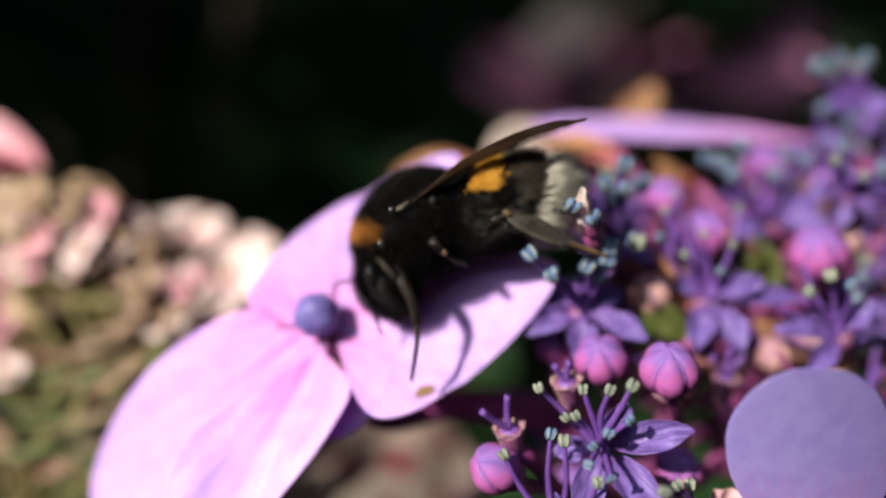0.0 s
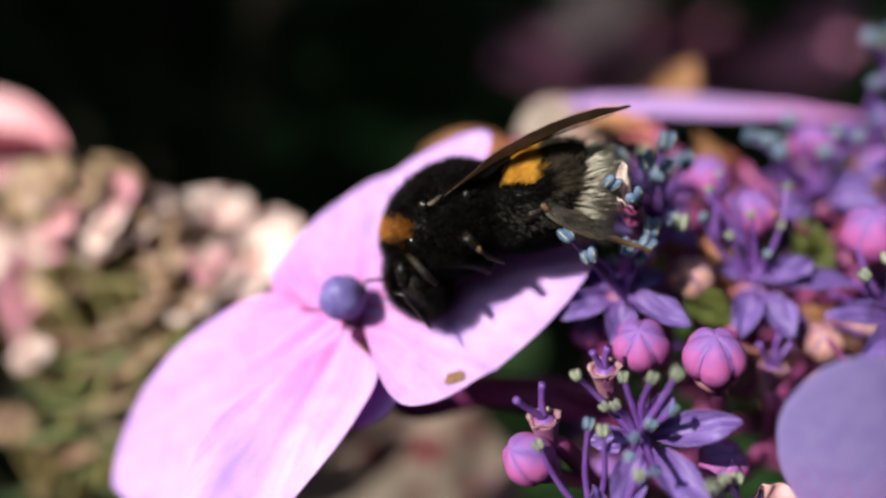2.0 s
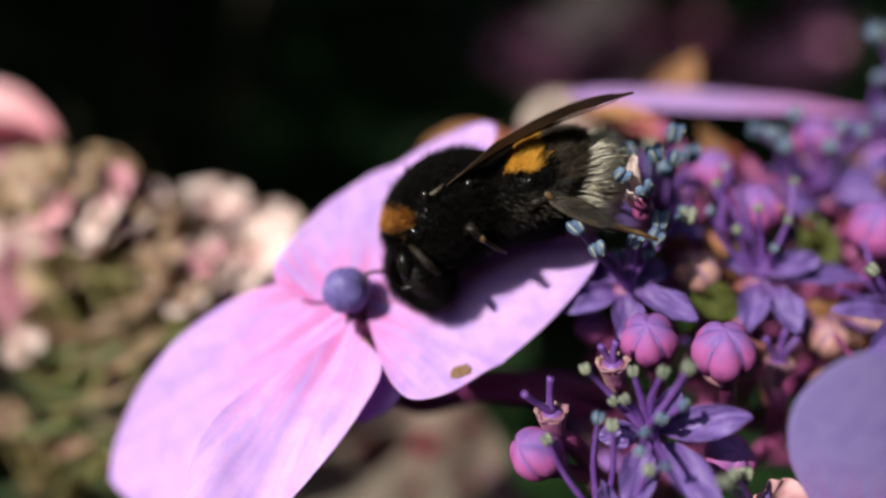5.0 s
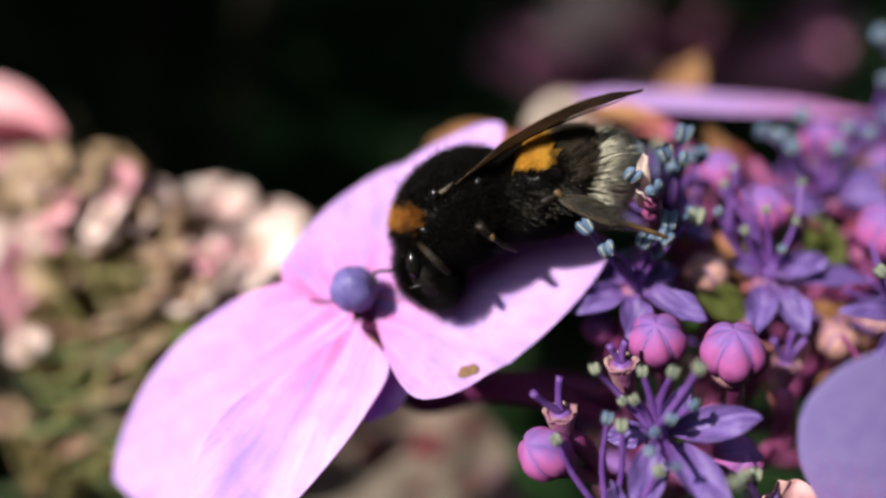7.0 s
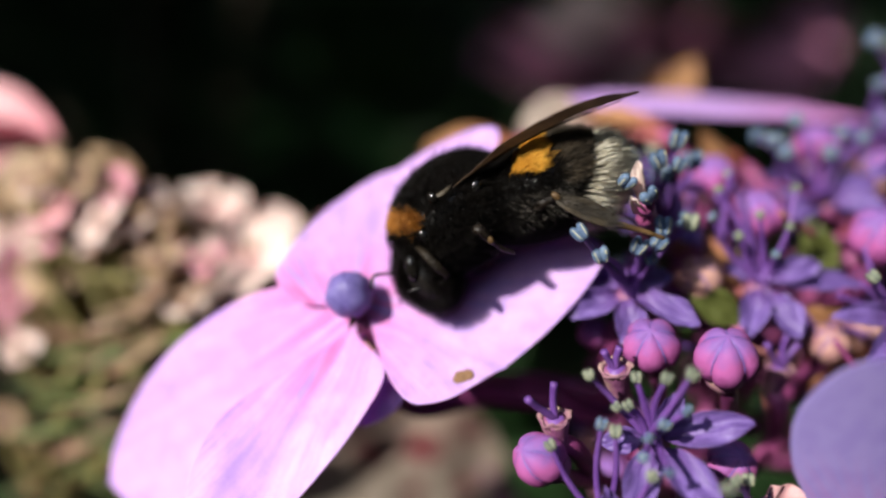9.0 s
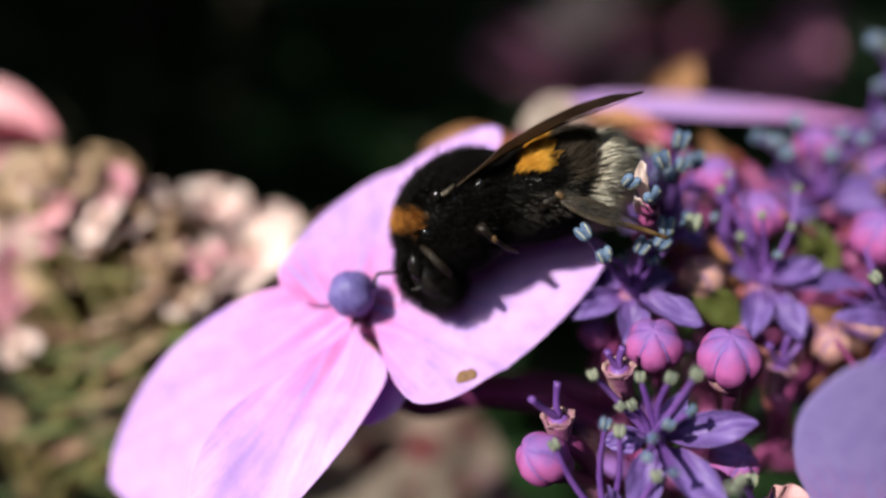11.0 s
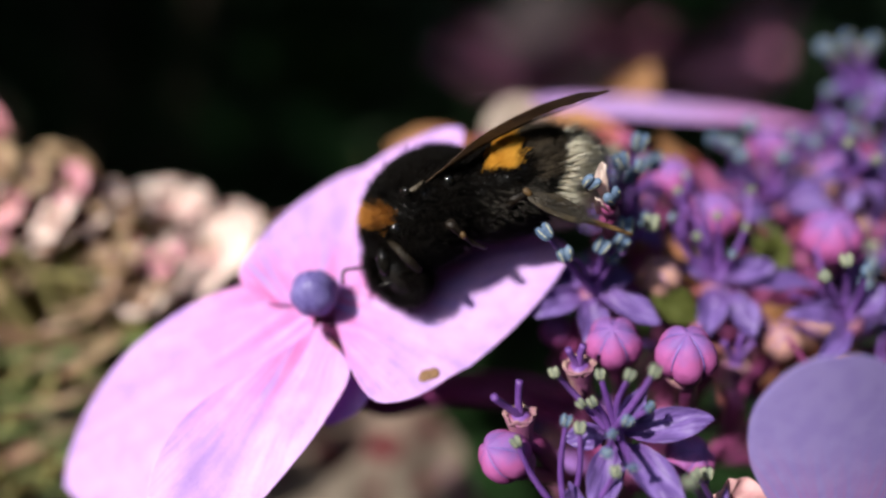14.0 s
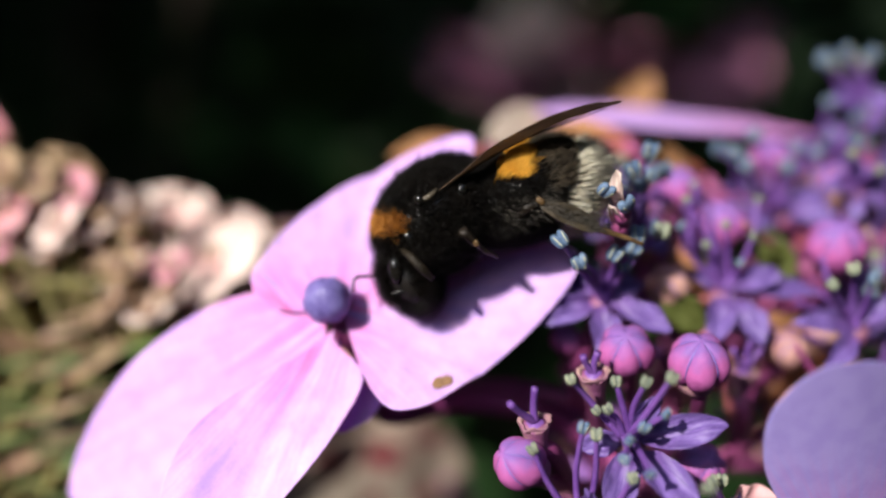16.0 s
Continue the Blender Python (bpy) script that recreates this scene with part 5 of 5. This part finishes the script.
def fur(body, others, count, length, seed, keep, lean, wide=0.026):
    """Tapered bent hairs on the part of a body that keep(u) picks."""
    rnd = np.random.RandomState(seed)
    bm = bmesh.new()
    made = 0
    for _ in range(count * 12):
        if made >= count:
            break
        u = Vector(rnd.normal(size=3)).normalized()
        if not keep(u, rnd):
            continue
        p, n = on_body(body, u)
        if any(inside(o, p) for o in others):
            continue
        made += 1
        d = (n + Vector(lean) + Vector(rnd.normal(size=3)) * 0.2).normalized()
        ln = float(length * (0.65 + 0.6 * rnd.rand()))
        e = (d * 0.75 + Vector(lean) * 0.5 + Vector((0, 0, -0.12)) + Vector(rnd.normal(size=3)) * 0.12).normalized()
        a = d.cross(Vector((0.31, 0.77, 0.55))).normalized()
        b = d.cross(a)
        q0, q1, q2 = p - n * 0.2, p + d * ln * 0.55, p + d * ln * 0.55 + e * ln * 0.45
        w = float(wide * (0.7 + 0.6 * rnd.rand()))
        r0 = [bm.verts.new(q0 + w * (math.cos(k) * a + math.sin(k) * b)) for k in (0, 2.1, 4.2)]
        r1 = [bm.verts.new(q1 + 0.75 * w * (math.cos(k) * a + math.sin(k) * b)) for k in (0, 2.1, 4.2)]
        t = bm.verts.new(q2)
        for k in range(3):
            j = (k + 1) % 3
            bm.faces.new((r0[k], r0[j], r1[j], r1[k]))
            bm.faces.new((r1[k], r1[j], t))
    return bm


def body_ball(body, **kw):
    c, r, tilt = body
    m = Matrix.Rotation(radians(-tilt), 3, "Y")
    return ball(c, (r[2] * 0.96, r[1] * 0.96, r[0] * 0.96), m @ Vector((1, 0, 0)), seg=28, rings=20, rough=0.04, **kw)


def bee_leg(parent, pts, radii, foot, seed, label, material=None):
    """A jointed leg; its thin foot is a part of its own."""
    rnd, material = random.Random(seed), material or LEG_SKIN
    leg = bee_mesh("leg", tube(pts, radii, 9, 5, flat=0.8), material, parent, label, pts[0])
    toe = bee_mesh("foot", tube((pts[-1], *foot), [radii[-1] * 0.7] + [0.2] * (len(foot) - 1) + [0.14], 7, 5), FOOT_SKIN if material is SHIN_SKIN else DARK_FOOT, leg, "thin jointed foot", pts[-1])
    bm = bmesh.new()
    line = glide(pts, 10)
    for k in range(150):
        i = rnd.randrange(2, len(line) - 1)
        q = line[i]
        d = Vector((rnd.gauss(0, 1), rnd.gauss(0, 1), rnd.gauss(0, 1))).normalized()
        d = (d + (line[i] - line[i - 1]).normalized() * 0.6).normalized()
        a = d.cross(Vector((0.2, 0.9, 0.4))).normalized() * 0.03
        b = d.cross(a)
        v = [bm.verts.new(q + a), bm.verts.new(q - a * 0.5 + b), bm.verts.new(q - a * 0.5 - b), bm.verts.new(q + d * rnd.uniform(0.6, 1.1))]
        for i0, i1 in ((0, 1), (1, 2), (2, 0)):
            bm.faces.new((v[i0], v[i1], v[3]))
    tagged(bee_mesh("bristles", bm, BLACK_FUR, leg, "short black bristles", pts[0]), kind="stuff")
    return leg, toe


def bee_wing(parent, root, length, width, way, flat, label, bow_down=-0.3):
    """A long smoky blade with raised veins."""
    root, way, flat = Vector(root), Vector(way).normalized(), Vector(flat).normalized()
    side = way.cross(flat).normalized()
    tip = root + way * length
    m = root.lerp(tip, 0.62)
    bm = sepal(root, tip, m - side * width * 0.38, m + side * width * 0.62, 0.6, 0.66, cup=0.25, curl=bow_down, wave=0.25, full=0.62, thick=0.07, nu=14, nv=26, seed=3)
    w = bee_mesh("wing", bm, WING, parent, label, root)
    for f, g, bow in ((0.0, 0.93, -0.24), (0.05, 0.85, -0.13), (0.1, 0.8, 0.0)):
        h = 0.5 * (f + g)
        drop = flat * bow_down
        a, b = root + way * length * f + drop * f * f, root + way * length * g + side * width * bow * 0.8 + drop * g * g
        c = root + way * length * h + side * width * bow * 0.85 + drop * h * h
        bee_mesh("vein", tube((a, c, b), (0.09, 0.06, 0.035), 6, 6), VEIN, w, "dark wing vein", root)
    return w


def bumblebee():
    bee = new("bumblebee")
    bee.empty_display_size = 0.004
    tagged(bee, "black bumblebee with golden bands and white tail on a sepal", "bumblebee")
    bee["at"] = [0.0, 0.0, 0.0]
    thorax = bee_mesh("thorax", body_ball(THORAX), CHITIN, bee, "black furry thorax")
    abdomen = bee_mesh("abdomen", body_ball(ABDOMEN), CHITIN, bee, "banded furry abdomen")
    head = bee_mesh("head", body_ball(HEAD), CHITIN, bee, "glossy black head")
    collar = lambda u, j: -0.02 < 0.75 * u.x - 0.66 * u.z + j < 0.29 and 0.66 * u.x + 0.75 * u.z > 0.48 + j
    gold = lambda u, j: 0.0 - 0.21 * (u.z - 0.26) < u.x + j < 0.30 - 1.1 * (u.z - 0.55) ** 2 - 0.3 * (u.z - 0.5) and u.z > 0.29 + 0.55 * u.x + j
    tail = lambda u, j: u.x + 0.39 * u.z + 0.56 + j < 0
    bk = (-0.7, 0, -0.05)
    for name, bm, mat, par, lab in (
        ("fur", fur(THORAX, [ABDOMEN, HEAD], 17000, 0.95, 1, lambda u, r: not collar(u, 0), (-0.5, 0, -0.05)), BLACK_FUR, thorax, "dense black fur"),
        ("fur", fur(THORAX, [ABDOMEN, HEAD], 2600, 1.45, 11, lambda u, r: not collar(u, 0), (-0.35, 0, 0.0), 0.022), BLACK_FUR, thorax, "long loose black hairs"),
        ("collar_fur", fur(THORAX, [HEAD], 2600, 0.95, 2, lambda u, r: collar(u, r.normal() * 0.035), (-0.2, 0, 0.05)), RUST_FUR, thorax, "rusty orange collar"),
        ("golden_band", fur(ABDOMEN, [THORAX], 6500, 1.3, 4, lambda u, r: gold(u, r.normal() * 0.04), bk), GOLD_FUR, abdomen, "golden yellow band"),
        ("fur", fur(ABDOMEN, [THORAX], 14000, 0.95, 5, lambda u, r: not gold(u, 0) and not tail(u, 0), bk), BLACK_FUR, abdomen, "black belly fur"),
        ("fur", fur(ABDOMEN, [THORAX], 3600, 1.4, 6, lambda u, r: u.x + r.normal() * 0.05 < -0.26 and not tail(u, -0.05) and u.z > -0.1, bk, 0.03), SHEEN_FUR, abdomen, "black band of fur, brown sheen painted in"),
        ("fur", fur(ABDOMEN, [THORAX], 420, 1.35, 9, lambda u, r: abs(u.x - 0.1) < 0.45 and -0.55 < u.z < 0.05, (-0.9, 0, -0.5), 0.028), GREY_FUR, abdomen, "loose dusty grey side hairs"),
        ("tail_fur", fur(ABDOMEN, [], 4600, 2.2, 7, lambda u, r: tail(u, r.normal() * 0.05), (-1.3, 0, -0.35), 0.04), WHITE_FUR, abdomen, "long off-white tail fur"),
        ("tail_fur", fur(ABDOMEN, [], 700, 3.0, 17, lambda u, r: tail(u, r.normal() * 0.05), (-1.5, 0, -0.5), 0.035), WHITE_FUR, abdomen, "wispy off-white tail hairs"),
        ("fur", fur(HEAD, [THORAX], 3800, 1.05, 8, lambda u, r: abs(u.y) < 0.72 or u.x < 0.1, (-0.1, 0, 0)), BLACK_FUR, head, "short black fur"),
    ):
        tagged(bee_mesh(name, bm, mat, par, lab), kind="stuff")
    for s in (1, -1):
        bee_mesh("eye", ball((5.0, 2.25 * s, -1.9), (0.62, 0.66, 1.2), (0.35, 0, -1), seg=18, rings=12), GLOSS, head, "glossy black oval eye")
    bee_mesh("antenna", tube(((5.8, -0.8, -2.6), (7.2, -0.6, -1.7), (8.4, -0.3, -1.3), (9.0, -0.1, -2.2)), (0.16, 0.14, 0.15, 0.12), 8, 5), CHITIN, head, "bent black antenna")
    feeler = bee_mesh("antenna", tube(((5.9, 1.2, -2.8), (6.4, 2.0, -3.0), (5.75, 2.5, -3.4), (5.5, 2.6, -4.6), (5.05, 2.6, -6.8)), (0.15, 0.14, 0.16, 0.15, 0.12), 8, 5), CHITIN, head,
                      "bent black antenna", (5.9, 1.2, -2.8))
    # bare shining plates at the neck and under the wing
    for c, r, ax in (((2.9, 3.9, -0.2), (0.5, 0.3, 0.7), (0.3, 0, 1)), ((3.4, 3.6, -1.3), (0.35, 0.25, 0.4), (0.3, 0, 1)), ((-2.2, 4.3, 1.5), (0.55, 0.25, 0.4), (1, 0, 0.4))):
        bee_mesh("side_plate", ball(c, r, ax, seg=14, rings=9, rough=0.12), GLOSS, thorax, "shiny bare black plate")
    bee_mesh("mouthparts", tube(((4.9, 0, -4.9), (4.8, 0, -5.7), (4.3, 0, -6.3)), (0.55, 0.4, 0.2), 9, 4), LEG_SKIN, head, "dark brown mouthparts")
    bee_wing(bee, (-0.1, 4.3, 2.1), 15.6, 3.6, (-1, -0.02, 0.25), (0.24, -0.22, 0.95), "smoky brown folded forewing", -3.7)
    bee_wing(bee, (0.0, -4.0, 1.3), 15.0, 4.4, (-1, 0.06, -0.02), (0.05, 0.45, 1), "smoky brown folded forewing on the far side")
    joint = ball((1.1, 4.5, 2.2), (0.5, 0.4, 0.5), (0, 1, 0.3), seg=14, rings=9, rough=0.1)
    bee_mesh("wing_joint", joint, GLOSS, bee, "shiny black wing joint")
    bee_mesh("wing_joint", tube(((0.9, 4.5, 2.1), (0.3, 4.55, 2.1), (-0.5, 4.4, 2.35)), (0.22, 0.26, 0.16), 9, 4), SHIN_SKIN, bee, "tan brown plate at the wing's root")
    bee_leg(bee, ((-0.9, 3.2, -2.0), (-0.9, 4.9, -1.4), (-1.4, 4.8, -2.6)), (0.4, 0.42, 0.3), ((-1.9, 4.2, -3.6), (-2.6, 3.2, -4.4)), 41,
            "dark middle leg, bent at the knee")
    bee_mesh("knee", ball((-1.4, 5.0, -2.6), (0.34, 0.25, 0.32), (0, 1, 0), seg=12, rings=8, rough=0.25), FOOT_SKIN, bee, "tan knee joint")
    hind = bee_mesh("leg", tube(((-4.6, 2.8, -2.6), (-6.0, 4.4, -1.9), (-7.2, 4.6, -1.9)), (0.4, 0.5, 0.36), 10, 6), LEG_SKIN, bee, "dark hind leg stretched to a floret")
    shin = bee_mesh("shin", blade((-7.1, 4.7, -1.8), (-10.5, 4.5, -5.7), 0.78, (0.1, 1, 0.1), cup=-0.3, wave=0.1, full=((0.5, 0.34)), thick=0.5, nu=12, nv=20, seed=2), SHIN_SKIN, hind,
                    "broad flattened greyish shin")
    bee_mesh("foot", tube(((-10.2, 4.4, -5.5), (-11.2, 4.3, -6.4), (-12.3, 4.1, -7.4), (-13.3, 3.8, -8.4)), (0.26, 0.24, 0.2, 0.15), 8, 6), FOOT_SKIN, hind, "thin jointed foot")
    bee_mesh("knee", ball((-7.2, 4.9, -1.8), (0.28, 0.22, 0.4), (0.4, 0, 1), seg=12, rings=8, rough=0.25), FOOT_SKIN, hind, "tan knee joint")
    rnd = random.Random(42)
    bm = bmesh.new()
    for k in range(260):
        q = Vector((-7.2, 4.9, -1.9)).lerp(Vector((-10.4, 4.7, -5.6)), rnd.random()) + Vector((rnd.uniform(-0.5, 0.5), 0, rnd.uniform(-0.5, 0.5)))
        d = Vector((-0.7 + rnd.gauss(0, 0.35), 0.3 + rnd.gauss(0, 0.3), -0.5 + rnd.gauss(0, 0.35))).normalized()
        tube((q, q + d * 0.5, q + d * rnd.uniform(0.8, 1.3) + Vector((0, 0, -0.1))), (0.022, 0.018, 0.006), 3, 1, bm)
    tagged(bee_mesh("bristles", bm, GREY_FUR, hind, "pale fringe of bristles"), kind="stuff")
    bee_leg(bee, ((-2.2, -3.0, -3.4), (-3.4, -4.6, -3.4), (-4.6, -4.6, -4.4)), (0.5, 0.5, 0.36), ((-5.2, -4.4, -4.9), (-5.8, -4.0, -5.0)), 43, "dark middle leg tucked under the body")
    bee_leg(bee, ((-4.8, -2.8, -3.0), (-7.6, -4.4, -2.6), (-10.0, -4.2, -4.0)), (0.5, 0.6, 0.5), ((-11.4, -4.0, -4.4), (-12.6, -3.8, -4.6)), 44, "dark hind leg on the far side")
    bee_mesh("leg", tube(((3.9, 3.4, -0.6), (3.5, 4.5, -1.4), (3.1, 4.7, -2.6), (2.7, 4.2, -3.7)), (0.25, 0.36, 0.4, 0.25), 9, 6, flat=0.6), FRONT_SKIN, bee, "brown upper joint of the front leg")
    front = bee_leg(bee, ((3.0, 2.8, -1.6), (2.7, 4.4, -3.2), (2.6, 4.7, -5.2), (3.1, 4.5, -6.9)), (0.5, 0.6, 0.48, 0.4), ((3.5, 4.3, -8.0), (4.4, 4.2, -9.5), (5.4, 4.0, -11.0)), 45,
                    "olive brown front leg", FRONT_SKIN)
    bee_leg(bee, ((2.8, -2.6, -3.2), (3.4, -4.4, -3.6), (4.0, -4.2, -5.6)), (0.45, 0.52, 0.38), ((4.6, -3.8, -6.6), (5.0, -3.4, -7.0)), 46, "dark brown front leg on the far side")
    return bee, front, feeler


bee, (front_leg, front_foot), feeler = bumblebee()


# ---------------------------------------------------------------- what moves
def motions():
    ahead, left, back = Vector((-0.90, 0.04, -0.43)).normalized(), None, Vector((-0.42, -0.03, 0.88))
    back = (back - ahead * back.dot(ahead)).normalized()
    left = back.cross(ahead)
    rest = Matrix((ahead, left, back)).transposed().to_4x4()
    spot = Vector((1.5, 62.2, 2.9)) * 0.001
    # seconds, shift to the right and up in millimetres, turn in degrees
    steps = ((0.0, 0.15, 1.07, -2.0), (0.5, 0.37, 1.96, -3.6), (1.0, 0.61, 0.85, -3.0), (1.5, 0.64, 0.29, -1.1), (2.0, 0.34, -0.26, -1.3),
             (2.5, 0.24, 0.22, -2.3), (3.0, 0.27, -0.43, -0.9), (3.5, 0.18, -0.19, -1.6), (4.0, 0.05, -0.13, -1.0), (6.5, -0.08, -0.06, 0.0),
             (7.5, 0.06, 0.02, 0.3), (8.5, 0.26, 0.29, 0.2), (9.0, 0.17, 0.19, 0.8), (11.5, 0.2, 0.27, 0.6), (12.5, 0.35, 0.48, 0.5),
             (14.0, 0.60, 0.52, 0.5), (15.0, 0.63, 0.52, 0.4), (16.0, 0.39, 0.43, 0.4))
    walk(bee, [(t, PLOT @ Matrix.Translation(spot + Vector((x, 0, z)) * 0.001) @ Matrix.Rotation(radians(-a), 4, "Y") @ rest) for t, x, z, a in steps])
    # the front leg stretches down to the sepal, then is drawn in
    root = Vector(front_leg["at"]) * 0.001
    walk(front_leg, [(s, Matrix.Translation(root) @ pose(0, 0, 0, rx, ry, 0)) for s, rx, ry in (
        (0.0, 0, 0), (0.3, 0, 4), (0.4, -20, 34), (0.6, -40, 58), (1.5, -36, 54), (2.1, -36, 56), (3.0, -40, 60), (4.0, -42, 64), (16.0, -42, 64))])
    ankle = (Vector(front_foot["at"]) - Vector(front_leg["at"])) * 0.001
    walk(front_foot, [(s, Matrix.Translation(ankle) @ pose(0, 0, 0, 0, ry, 0)) for s, ry in (
        (0.0, 0), (0.3, 6), (0.4, 40), (0.6, 80), (4.0, 85), (16.0, 85))])
    # the near antenna feels down at the sepal, then is folded away
    socket = Vector(feeler["at"]) * 0.001
    walk(feeler, [(s, Matrix.Translation(socket) @ pose(0, 0, 0, rx, ry, 0)) for s, rx, ry in (
        (0.0, -30, -20), (0.4, -8, -6), (0.6, 0, 0), (1.2, 0, -5), (2.0, 0, 4), (2.5, 0, 0), (3.5, -6, 6), (4.2, -24, 24), (16.0, -26, 26))])


motions()
